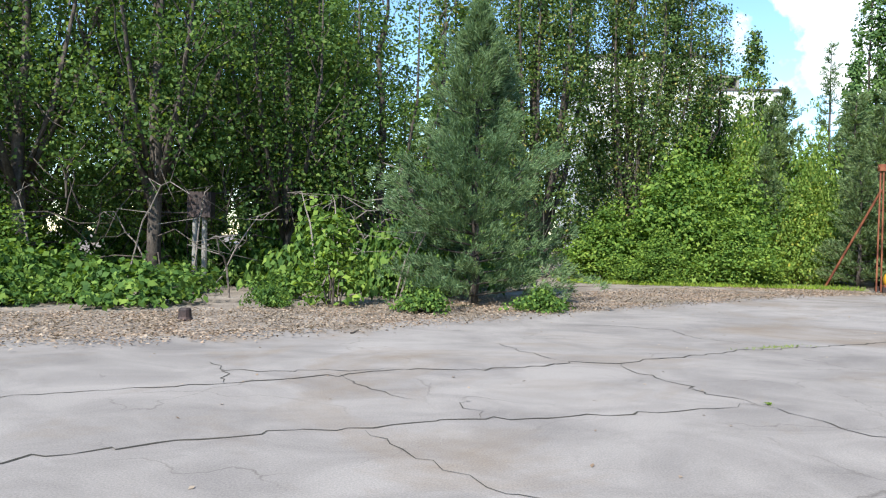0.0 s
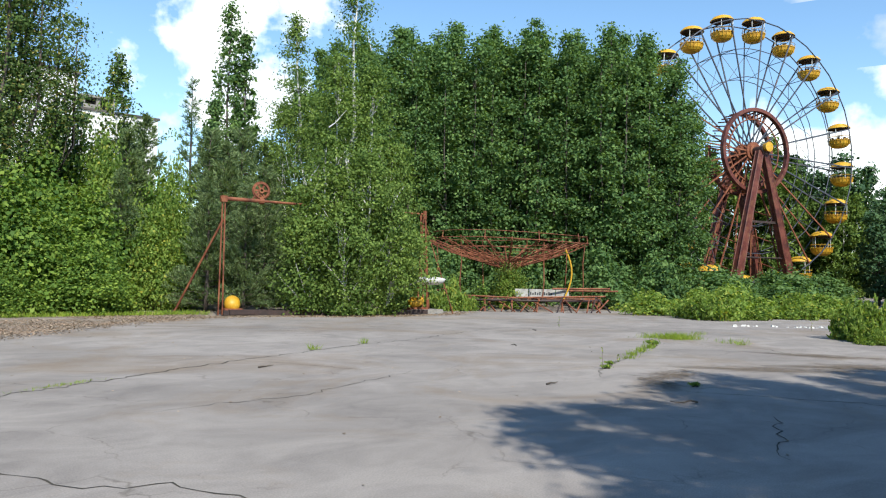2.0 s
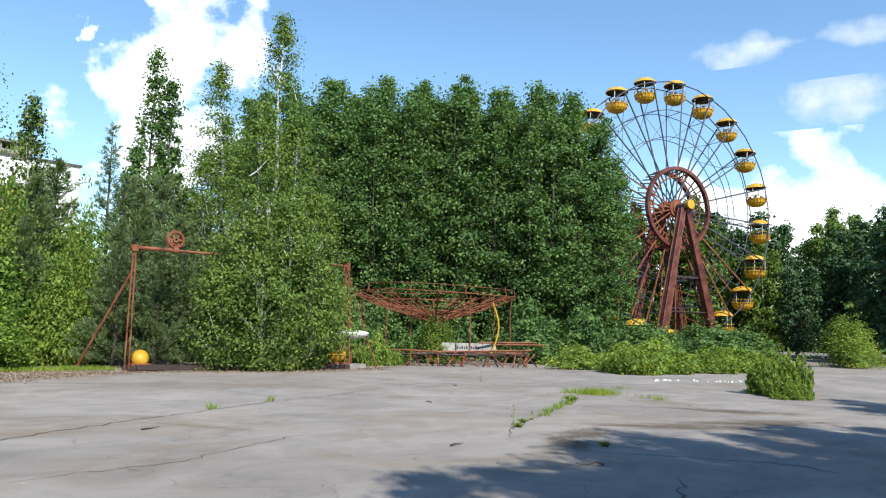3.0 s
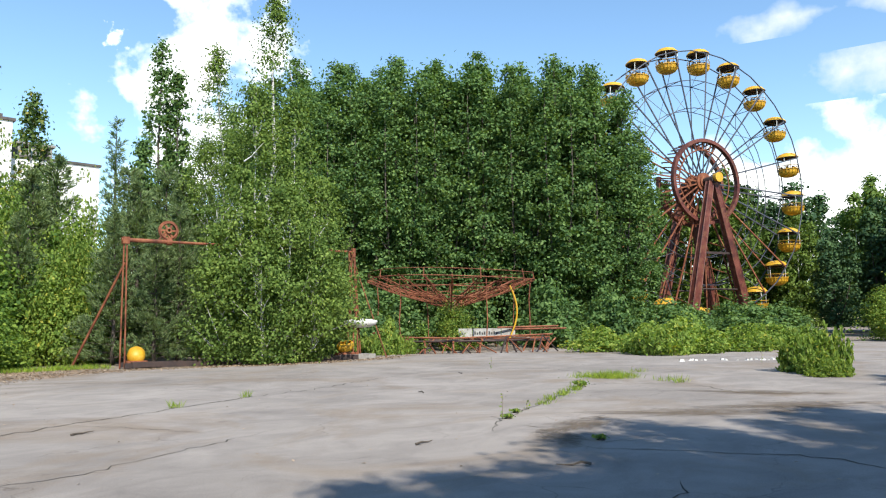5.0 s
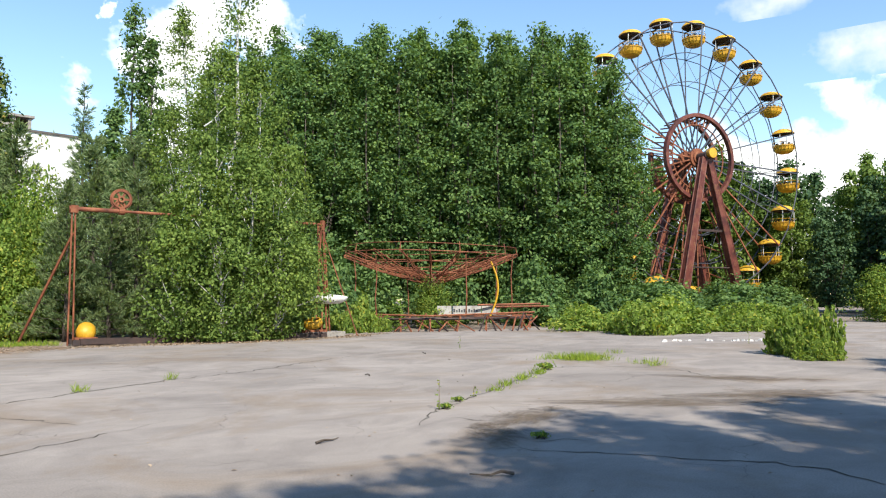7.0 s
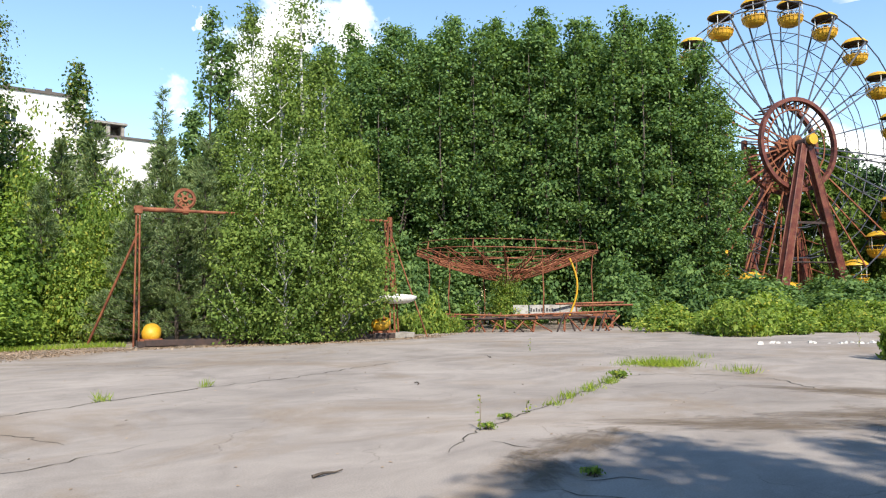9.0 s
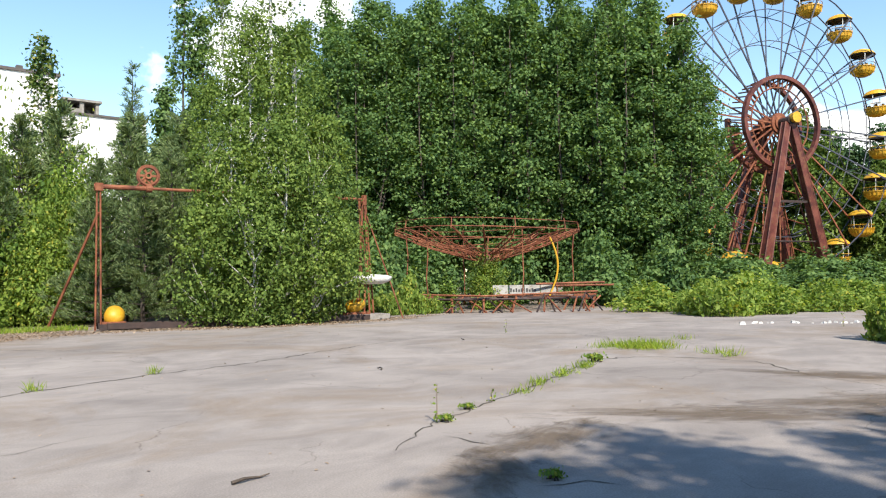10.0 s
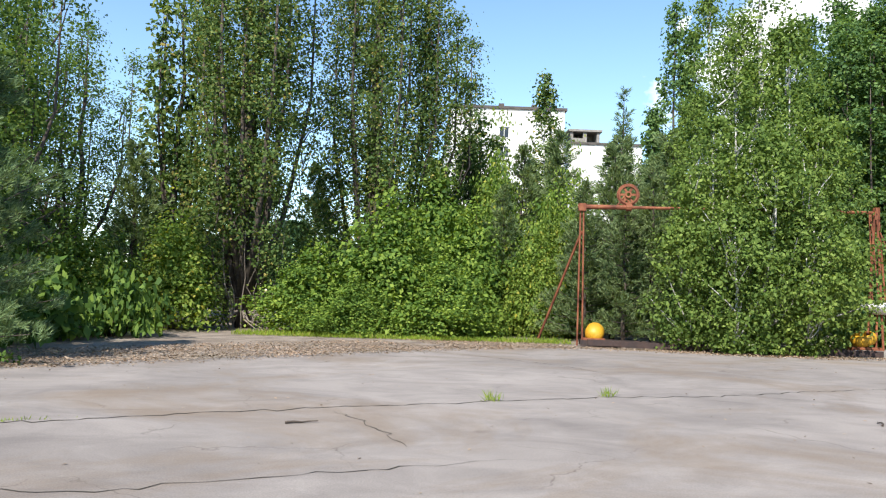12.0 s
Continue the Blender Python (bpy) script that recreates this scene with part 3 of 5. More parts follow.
# fallen leaves along the edge of the asphalt
def litter(rng):
    segs = list(zip(EDGE[1:13], EDGE[2:14]))
    c = []
    for a, b in segs:
        a, b = np.array(a, float), np.array(b, float)
        ln = np.linalg.norm(b - a)
        nrm = np.array((-(b - a)[1], (b - a)[0])) / ln
        k = int(ln * 1000)
        off = -0.7 + 4.8 * rng.random(k) ** 1.25 + rng.normal(size=k) * 0.35
        q = a + (b - a) * rng.random(k)[:, None] + nrm * off[:, None]
        c.append(np.column_stack((q, np.where(off > 0.1, -0.015, 0.014) + rng.random(k) * 0.03)))
    c = np.concatenate(c)
    lean = np.tile((0, 0, 3.0), (len(c), 1))
    return leaf_mesh("leaf_litter", L_DRY, c, 0.042, rng, 0.5, 1.5, lean)


tagged(part("leaf_litter", litter(rng), L_DRY), "dry brown fallen leaves along the asphalt edge", "leaf litter", kind="stuff")


# ---- Ferris wheel ----
HUB, RIM_R, SPAN = Vector((75.669, 38.405, 15.57)), 13.49, 1.25
ANG = radians(-18.6)
ferris = thing("ferris_wheel", "rusted abandoned Ferris wheel with yellow open cabins", "ferris wheel", (HUB.x, HUB.y, 0), -18.6)


def rim_pt(i, r, s):
    a = radians(-32.8 + 18 * i)
    return Vector((r * math.sin(a), s, HUB.z + r * math.cos(a)))


for s in (-SPAN, SPAN):
    for r, w in ((RIM_R, 0.065), (RIM_R * 0.78, 0.045), (RIM_R * 0.57, 0.045)):
        g = Geo()
        for i in range(20):
            g.tube([rim_pt(i, r, s * r / RIM_R * 1.0 + 0.0), rim_pt(i + 0.5, r * 1.004, s * r / RIM_R), rim_pt(i + 1, r, s * r / RIM_R)], w, w, 5)
        part("rim_ring", g, SPOKE, ferris)
    for i in range(20):
        g = Geo().beam(rim_pt(i, 0.5, s * 0.55), rim_pt(i, RIM_R, s), 0.10, 0.13)
        part("spoke", g, SPOKE if i in range(-1, 9) or i == 19 else RUST, ferris)
for i in range(20):
    g = Geo()
    g.tube([rim_pt(i, RIM_R * 0.57, -SPAN * 0.57), rim_pt(i, RIM_R * 0.78, SPAN * 0.78)], 0.03, None, 4)
    g.tube([rim_pt(i, RIM_R * 0.78, SPAN * 0.78), rim_pt(i, RIM_R, -SPAN)], 0.03, None, 4)
    g.tube([rim_pt(i, RIM_R * 0.57, SPAN * 0.57), rim_pt(i + 1, RIM_R * 0.78, SPAN * 0.78)], 0.028, None, 4)
    g.tube([rim_pt(i, RIM_R, -SPAN), rim_pt(i, RIM_R, SPAN)], 0.06, None, 6)
    g.tube([rim_pt(i, RIM_R * 0.78, -SPAN * 0.78), rim_pt(i, RIM_R * 0.78, SPAN * 0.78)], 0.04, None, 5)
    part("brace", g, SPOKE, ferris)

g = Geo()
g.tube([(0, -2.3, HUB.z), (0, 2.3, HUB.z)], 0.38, None, 14)
part("axle", g, DARKSTEEL, ferris)
for s in (-0.75, 0.75):
    g = Geo().tube([(0, s - 0.16, HUB.z), (0, s + 0.16, HUB.z)], 0.95, None, 20)
    g.tube([(0, s * 1.25 - 0.1, HUB.z), (0, s * 1.25 + 0.1, HUB.z)], 0.62, None, 16)
    part("hub_disc", g, RUST, ferris)
g = Geo().tube([(0.2, -2.75, HUB.z + 0.2), (0.2, -2.2, HUB.z + 0.2)], 0.5, 0.42, 14)
part("end_cap", g, YELLOW, ferris, "yellow cap on the axle end")
# drive rings: channel-shaped hoops either side of the hub
for s, whole in ((-1.1, 1.0), (1.1, 0.78)):
    g, n = Geo(), 48
    verts = []
    for i in range(n):
        a = 2 * math.pi * i / n
        for r, y in ((4.05, -0.22), (4.4, -0.22), (4.4, 0.22), (4.05, 0.22)):
            verts.append((r * math.sin(a), s + y, HUB.z + r * math.cos(a)))
    g.add(verts, [(4 * i + j, 4 * i + (j + 1) % 4, 4 * ((i + 1) % n) + (j + 1) % 4, 4 * ((i + 1) % n) + j) for i in range(int(n * whole)) for j in range(4)])
    part("drive_ring", g, RED, ferris, "rust-red channel ring round the hub")


for i in range(30):
    a = radians(150 + 8 * i)
    p, q = Vector((4.2 * math.sin(a), -1.0, HUB.z + 4.2 * math.cos(a))), Vector((4.2 * math.sin(a + 0.1), 1.0, HUB.z + 4.2 * math.cos(a + 0.1)))
    part("ring_rung", Geo().beam(p, q, 0.12, 0.12), RUST, ferris)
    w = Vector((3.3 * math.sin(a), -0.9, HUB.z + 3.3 * math.cos(a)))
    part("ring_rung", Geo().beam(p, w, 0.09, 0.12), RUST, ferris)
for i in range(20):
    part("inner_tie", Geo().tube([rim_pt(i, 3.3, -0.9), rim_pt(i + 1, 3.3, -0.9)], 0.07, None, 5), RUST, ferris)


def taper(a, b, w0, w1, d0, d1):
    """A hollow-looking box leg: a tapered box with a proud flange along each edge."""
    a, b = Vector(a), Vector(b)
    dd = (b - a).normalized()
    s = dd.cross(Vector((0, 1, 0))).normalized()
    g = Geo()
    v = []
    for p, w, d in ((a, w0, d0), (b, w1, d1)):
        v += [p + s * (w / 2 * i) + Vector((0, d / 2 * j, 0)) for i, j in ((-1, -1), (1, -1), (1, 1), (-1, 1))]
    g.add(v, [(3, 2, 1, 0), (4, 5, 6, 7), (0, 1, 5, 4), (1, 2, 6, 5), (2, 3, 7, 6), (3, 0, 4, 7)])
    for i in (0, 1, 2, 3):
        g.tube([v[i], v[i + 4]], 0.07, None, 5)
    return g


for s in (-1.95, 1.95):
    for e in (-1, 1):
        part("leg", taper((e * 0.3, s, HUB.z - 0.2), (e * 4.1, s * 1.15, -0.1), 0.55, 0.85, 0.5, 0.75), RED, ferris)
    part("cross_tie", Geo().beam((-2.15, s * 1.08, 8.2), (2.15, s * 1.08, 8.2), 0.16, 0.22), DARKSTEEL, ferris)
    part("cross_tie", Geo().tube([(-3.0, s * 1.1, 4.6), (3.0, s * 1.1, 4.6)], 0.08), DARKSTEEL, ferris)
    for e in (-1, 1):
        g = Geo().box((e * 4.1 - 0.8, s * 1.15 - 0.8, -0.1), (e * 4.1 + 0.8, s * 1.15 + 0.8, 0.4))
        part("footing", g, CONCRETE, ferris)
for e in (-1, 1):
    g = Geo()
    for z in (3.0, 5.8, 8.6):
        x = 4.1 - (4.1 - 0.3) * z / (HUB.z - 0.2)
        g.tube([(e * x, -2.15, z), (e * x, 2.15, z + 1.4)], 0.06)
    part("side_brace", g, RUST, ferris)

# one cabin: ribbed tub, dished roof on four posts, seat and centre wheel
bowl = Geo().lathe([(0.0, -1.30), (0.50, -1.27), (0.80, -1.12), (0.98, -0.85), (1.07, -0.50), (1.13, -0.48), (1.13, -0.41), (1.03, -0.41), (0.90, -0.85), (0.70, -1.05), (0.0, -1.1)], 20)
for j in range(20):
    a = 2 * math.pi * j / 20
    bowl.beam((1.0 * math.cos(a), 1.0 * math.sin(a), -0.9), (1.12 * math.cos(a), 1.12 * math.sin(a), -0.3), 0.06, 0.05)
bowl_me = bowl.mesh("gondola", YELLOW)
roof_me = Geo().lathe([(0.0, 1.52), (0.45, 1.47), (0.85, 1.30), (1.10, 1.02), (1.15, 0.92), (1.11, 0.90), (0.80, 1.12), (0.0, 1.26)], 20).mesh("roof", YELLOW)
# dark sheet under the yellow roof, reaching down past its rim
underside_me = Geo().lathe([(1.08, 0.98), (1.06, 0.84), (1.03, 0.84), (0.98, 0.96), (0.5, 1.1), (0.0, 1.14)], 20).mesh("roof_lining", DARKSTEEL)
post_mes = []
for j in range(4):
    a = math.pi / 4 + j * math.pi / 2
    post_mes.append(Geo().tube([(1.02 * math.cos(a), 1.02 * math.sin(a), -0.5), (1.02 * math.cos(a), 1.02 * math.sin(a), 0.9)], 0.035, None, 5).mesh("post", WHITEPAINT))
rail_me = Geo().tube([(1.12 * math.cos(a), 1.12 * math.sin(a), -0.05) for a in np.linspace(0, 6.283, 17)], 0.03, None, 4).mesh("rail", YELLOW)
back_g = Geo()
for j in range(8):
    a = 2 * math.pi * j / 8 + 0.2
    back_g.beam((0.75 * math.cos(a), 0.75 * math.sin(a), -0.4), (0.85 * math.cos(a), 0.85 * math.sin(a), -0.14), 0.3, 0.05)
back_g.tube([(0, 0, -1.1), (0, 0, 0.1)], 0.05).lathe([(0.3, 0.1), (0.33, 0.14), (0.3, 0.16), (0.26, 0.13), (0.3, 0.1)], 12)
back_me = back_g.mesh("seat_back", DARKSTEEL)
for i in range(20):
    p = rim_pt(i, RIM_R, 0)
    gond = part("gondola", bowl_me, YELLOW, ferris, "faded yellow open cabin tub")
    gond.location = (p.x, p.y, p.z - 0.65)
    gond.scale = (1.03, 1.03, 0.96)
    gond.rotation_euler = (0, rng.normal() * 0.03, 0.4 * rng.normal())
    for nm, me in [("roof", roof_me), ("roof_lining", underside_me), ("rail", rail_me), ("seat_back", back_me)] + [("post", q) for q in post_mes]:
        tagged(part(nm, me, None, gond), kind="stuff" if nm == "seat_back" else "")


# ---- swing boats ----
P1, P2 = Vector((15.1, 30.6, 0)), Vector((25.0, 29.1, 0))
swing = thing("swing_ride", "rusty steel frame of an abandoned swing ride", "swing ride")
along = (P2 - P1).normalized()
side = Vector((-along.y, along.x, 0))
up5 = Vector((0, 0, 5.0))
for k in (-0.09, 0.09):
    part("post", Geo().tube([P1 + along * k, P1 + along * k * 0.6 + up5], 0.034, None, 8), RUST, swing)
part("gusset", Geo().beam(P1 + Vector((0, 0, 4.85)), P1 + Vector((0, 0, 5.12)), 0.26, 0.2), RUST, swing)
part("beam", Geo().tube([P1 + up5 - along * 0.15, P1 + up5 + along * 1.6], 0.085, None, 10).tube([P1 + up5 + along * 1.6, P2 + up5 * 0.99], 0.055, None, 8).tube([P1 + up5 + along * 1.55, P1 + up5 + along * 1.75], 0.14, None, 10), RUST, swing)
for q, sgn in ((P1, -1),):
    part("stay", Geo().tube([q + Vector((0, 0, 4.1)), q - along * 1.5 + side * 1.9], 0.05, None, 6), RUST, swing)
for k, j in ((-0.5, -0.25), (0.05, -0.4), (0.55, 0.2), (-0.15, 0.4)):
    part("post", Geo().tube([P2 + along * k * 0.9 + side * j, P2 + along * k * 0.12 + side * j * 0.1 + up5], 0.04, None, 7), RUST, swing)
part("collar", Geo().tube([P2 + Vector((0, 0, 4.7)), P2 + Vector((0, 0, 5.12))], 0.12, None, 8), RUST, swing)
part("stay", Geo().tube([P2 + Vector((0, 0, 4.6)), P2 + along * 1.5 - side * 0.5], 0.028, None, 6), RUST, swing)
g, gc = Geo(), P1 + up5 + along * 1.62 + Vector((0, 0, 0.46))
for r0, r1, wd in ((0.06, 0.12, 0.22), (0.29, 0.35, 0.14)):
    n, verts = 28, []
    for k in range(n):
        a = 2 * math.pi * k / n
        d = along * math.cos(a) + Vector((0, 0, math.sin(a)))
        verts += [gc + d * r + side * y for r, y in ((r0, -wd / 2), (r1, -wd / 2), (r1, wd / 2), (r0, wd / 2))]
    g.add(verts, [(4 * i + j, 4 * i + (j + 1) % 4, 4 * ((i + 1) % n) + (j + 1) % 4, 4 * ((i + 1) % n) + j) for i in range(n) for j in range(4)])
for k in range(24):
    a = 2 * math.pi * k / 24
    d = along * math.cos(a) + Vector((0, 0, math.sin(a)))
    g.beam(gc + d * 0.34, gc + d * 0.40, 0.12, 0.05, side)
    if k % 4 == 0:
        g.beam(gc + d * 0.11, gc + d * 0.30, 0.08, 0.05, side)
part("gear_wheel", g, RUST, swing)
for k in (-0.3, 0.3):
    part("bracket", Geo().tube([P1 + up5 + along * (1.5 + k), P1 + up5 + along * 1.5 + Vector((0, 0, 0.4))], 0.04), RUST, swing)
part("gear_box", Geo().beam(P1 + up5 + along * 4.6 + Vector((0, 0, 0.1)), P1 + up5 + along * 5.1 + Vector((0, 0, 0.1)), 0.4, 0.5), DARKSTEEL, swing)
for k in (-0.45, 0.45):
    part("base_rail", Geo().beam(P1 + side * k + Vector((0, 0, 0.12)), P2 + side * k + Vector((0, 0, 0.12)), 0.14, 0.2), DARKSTEEL, swing)
part("base_plate", Geo().beam(P2 - along * 0.9 + Vector((0, 0, 0.08)), P2 + along * 0.9 + Vector((0, 0, 0.08)), 1.0, 0.3), CONCRETE, swing)


def tub(name, label, at, turn, sx, sy, sz, mat):
    """A rounded boat body with an open top, rim and inner seat."""
    ob = thing(name, label, "swing boat", at, turn)
    prof = [(0.0, 0.0), (0.28, 0.02), (0.46, 0.16), (0.54, 0.42), (0.50, 0.72), (0.40, 0.86), (0.37, 0.84), (0.44, 0.70), (0.48, 0.42), (0.4, 0.2), (0.0, 0.12)]
    g = Geo().lathe([(r * sx, z * sz) for r, z in prof], 24, (0, 0, 0), sy / sx)
    part("hull", g, mat, ob, smooth=True)
    part("seat", Geo().box((-0.34 * sx, -0.3 * sy, 0.4 * sz), (0.34 * sx, 0.3 * sy, 0.47 * sz)), RUST, ob)
    part("skid", Geo().beam((-0.6 * sx, 0, -0.07), (0.6 * sx, 0, -0.07), 0.5, 0.12), RUST, ob)
    return ob


boat = tub("swing_boat", "faded yellow rounded swing boat on a rusty skid", (15.56, 30.45, 0.30), -8, 0.64, 0.62, 0.76, YELLOW)
for c in boat.children[:2]:
    c.matrix_basis = pose(-0.04, -0.1, -0.04, -50, 24, 0)
part("skid_frame", Geo().beam((15.3, 30.35, 0.15), (16.4, 30.2, 0.15), 0.8, 0.2), DARKSTEEL, swing)
foot_boat = tub("swing_boat", "faded yellow swing boat beside the frame foot", (24.5, 29.0, 0.34), -8, 0.8, 0.62, 0.5, YELLOW)
for c in foot_boat.children[:2]:
    c.matrix_basis = pose(0, 0, 0.04, 14, -12, 0)
# white boat tipped on the frame
white = thing("swing_boat", "white weathered boat shell hung on the frame", "swing boat", (25.2, 28.8, 1.62), -12)
part("hull", Geo().lathe([(0.0, -0.18), (0.45, -0.17), (0.76, -0.04), (0.86, 0.10), (0.82, 0.14), (0.6, 0.19), (0.0, 0.24)], 22, (0, 0, 0), 0.5), WHITEPAINT, white, smooth=True)
part("hanger", Geo().tube([(-0.45, 0.05, 0.1), (-0.48, 0.25, 3.3)], 0.025).tube([(-0.3, -0.1, 0.1), (-0.44, 0.25, 3.3)], 0.025), RUST, white)
part("bracket", Geo().beam((-0.35, 0.1, -1.4), (-0.3, 0.1, -0.1), 0.06, 0.06), RUST, white)


# ---- carousel ----
CX, CY = 36.2, 34.2
caro = thing("carousel", "rusted carousel with sagging lattice canopy and broken platform", "carousel", (CX, CY, 0), -43)
part("mast", Geo().tube([(0, 0, 0), (0, 0, 3.1)], 0.28, 0.2, 12).tube([(0, 0, 2.3), (0, 0, 2.9)], 0.55, 0.4, 12), RED, caro)
NS = 20
for i in range(NS):
    a = 2 * math.pi * i / NS
    c, s = math.cos(a), math.sin(a)
    top = Vector((5.15 * c, 5.15 * s, 4.15 + 0.12 * math.sin(2 * a)))
    low = Vector((0.45 * c, 0.45 * s, 2.55))
    sag = Vector((3.0 * c, 3.0 * s, 3.3))
    hi = Vector((0.5 * c, 0.5 * s, 3.0))
    g = Geo().tube(wiggle(low, sag, 2, 0.07, rng) + wiggle(sag, top, 2, 0.07, rng)[1:], 0.04, 0.03, 5).tube([hi, (2.9 * c, 2.9 * s, 3.5), top + Vector((0, 0, 0.12))], 0.045, 0.035, 5)
    for k in range(7):
        f = 0.12 + 0.12 * k
        p = low.lerp(sag, f * 1.8) if f < 0.55 else sag.lerp(top, (f - 0.55) * 2.2)
        q = hi.lerp(top + Vector((0, 0, 0.12)), min(1, f + 0.06))
        g.tube([p, q], 0.022, None, 4)
    part("canopy_rib", g, RUST, caro)
for r, z, w in ((5.15, 4.2, 0.03), (5.05, 4.62, 0.02), (3.9, 3.72, 0.03), (2.6, 3.2, 0.03), (1.4, 2.85, 0.03)):
    part("canopy_ring", Geo().tube([(r * math.cos(a), r * math.sin(a), z + 0.1 * math.sin(2 * a)) for a in np.linspace(0, 2 * math.pi, 41)], w, None, 5), RUST, caro)
for i in range(NS):
    a = 2 * math.pi * i / NS
    if i % 2 == 0:
        part("rim_strut", Geo().tube([(5.15 * math.cos(a), 5.15 * math.sin(a), 4.15), (5.05 * math.cos(a), 5.05 * math.sin(a), 4.68)], 0.03, None, 5), RUST, caro)
for i, (a, r, mt) in enumerate(((-0.35, 4.9, RUST), (-1.15, 4.6, RUST), (2.9, 4.7, RUST), (1.9, 4.6, RUST), (0.6, 4.9, RUST), (-2.3, 4.4, RUST))):
    x, y = r * math.cos(a), r * math.sin(a)
    part("hanger_pole", Geo().tube(wiggle((x, y, 0.6), (x * 1.02, y * 1.02, 4.05), 3, 0.05, rng), 0.035, None, 5), mt, caro)
part("curved_pole", Geo().tube([(3.3 + 0.45 * math.sin(t * 3.0), -2.9, 0.7 + 3.0 * t) for t in np.linspace(0, 1, 9)], 0.05, None, 6), YELLOW, caro, "yellow bent pole")
# platform: radial joists, ring beams, leaning posts
for r in (2.5, 4.3, 5.9):
    part("deck_ring", Geo().tube([(r * math.cos(a), r * math.sin(a), 0.62) for a in np.linspace(0, 2 * math.pi, 33)], 0.06, None, 5), DARKSTEEL, caro)
for i in range(24):
    a = 2 * math.pi * i / 24
    c, s = math.cos(a), math.sin(a)
    part("deck_joist", Geo().beam((0.5 * c, 0.5 * s, 0.55), (6.0 * c, 6.0 * s, 0.6 + 0.05 * rng.normal()), 0.1, 0.12), RUST, caro)
    lx, ly = rng.normal() * 0.3, rng.normal() * 0.3
    part("deck_post", Geo().beam((5.9 * c + lx * 0.6, 5.9 * s + ly * 0.6, -0.03), (5.9 * c, 5.9 * s, 0.62), 0.08, 0.08), RUST, caro)
    if i % 3 == 0:
        part("deck_board", Geo().beam((3.2 * c - s, 3.2 * s + c, 0.68), (5.5 * c - s * 0.6, 5.5 * s + c * 0.6, 0.68 + 0.06 * rng.normal()), 0.35, 0.04), DEADWOOD, caro)
for k in range(34):
    x = -7.5 + 0.4 * k + rng.normal() * 0.3
    part("fallen_bar", Geo().tube([(x, -6.4 + 0.06 * (x - 1) ** 2 - 0.5 * rng.random(), 0.02), (x + rng.normal() * 0.6, -5.3 + 0.06 * (x - 1) ** 2, 0.4 + 0.5 * rng.random())], 0.03 + 0.02 * rng.random(), None, 5), DARKSTEEL if k % 3 == 0 else RUST, caro)
part("top_rail", Geo().tube([(-5.2, -4.6, 0.9), (0, -6.1, 0.78), (5.6, -4.0, 0.92)], 0.05, None, 5), RUST, caro)
part("torn_panel", Geo().beam((-5.8, -3.6, 0.7), (-3.6, -4.6, 1.25), 0.8, 0.05), RUST, caro, "torn rusty sheet")
part("upper_rail", Geo().tube([(2.6, -2.8, 1.3), (6.2, -2.0, 1.35)], 0.06, None, 5).tube([(3.6, -3.0, 1.2), (6.6, -2.6, 1.22)], 0.05, None, 5), RUST, caro)

kiosk = thing("control_box", "small rusty control box on a thin post", "box", (29.3, 32.4, 0), -20)
part("post", Geo().tube([(0, 0, -0.05), (0.03, 0, 0.85)], 0.035, None, 6), RUST, kiosk)
part("box", Geo().box((-0.32, -0.16, 0.8), (0.34, 0.16, 1.15)).beam((-0.36, -0.17, 1.17), (0.38, -0.17, 1.2), 0.1, 0.05), RUST, kiosk)
for x, y, ln, t in ((26.4, 29.5, 1.6, 20), (27.2, 29.3, 1.9, -15), (27.9, 29.8, 1.3, 40), (26.9, 30.0, 1.5, 5), (28.8, 29.6, 1.2, -30)):
    ob = part("plank", Geo().beam((-ln / 2, 0, 0.03), (ln / 2, 0, 0.05), 0.14, 0.04), DEADWOOD)
    ob.matrix_basis = pose(x, y, 0, 0, 0, t)
    tagged(ob, "weathered grey board lying at the asphalt edge", "plank", "fallen boards")

SIGN = thing("lettered_board", "row of four dirty white panels with unreadable black lettering", "sign", (34.75, 32.25, 0.76), -43)
for k in range(4):
    x = 0.1 + 0.83 * k
    pan = part("panel", Geo().box((x, -0.035, 0), (x + 0.79, 0.035, 0.5)), BOARD, SIGN)
    for j in range((0, 5, 4, 0)[k]):
        part("letter_bar", Geo().box((x + 0.08 + 0.14 * j, -0.042, 0.14), (x + 0.17 + 0.14 * j, -0.037, 0.33 - 0.06 * (j % 2))), INK, pan)
part("batten", Geo().box((0.0, 0.037, 0.05), (3.5, 0.10, 0.14)), RUST, SIGN)


# ---- apartment building ----
block = thing("apartment_building", "white panel apartment block with few windows in its end wall", "building")
part("wall", Geo().box((12.6, 103, -0.1), (19.0, 103.4, 27)), PANELWALL, block)
part("wall", Geo().box((20.4, 103, -0.1), (27.8, 103.4, 27)), PANELWALL, block)
part("wall", Geo().box((27.5, 103.4, -0.1), (27.8, 150, 27)).box((12.6, 103.4, -0.1), (12.9, 150, 27)).box((12.9, 149.7, -0.1), (27.5, 150, 27)), PANELWALL, block)
part("roof", Geo().box((12.3, 102.8, 27.0), (28.1, 150.2, 27.35)), ROOFDARK, block)
for x in (15.2, 19.0, 23.5, 26.2):
    part("roof_vent", Geo().box((x, 104, 27.35), (x + 0.7, 104.8, 27.8 + 0.2 * (x > 18))), ROOFDARK, block)
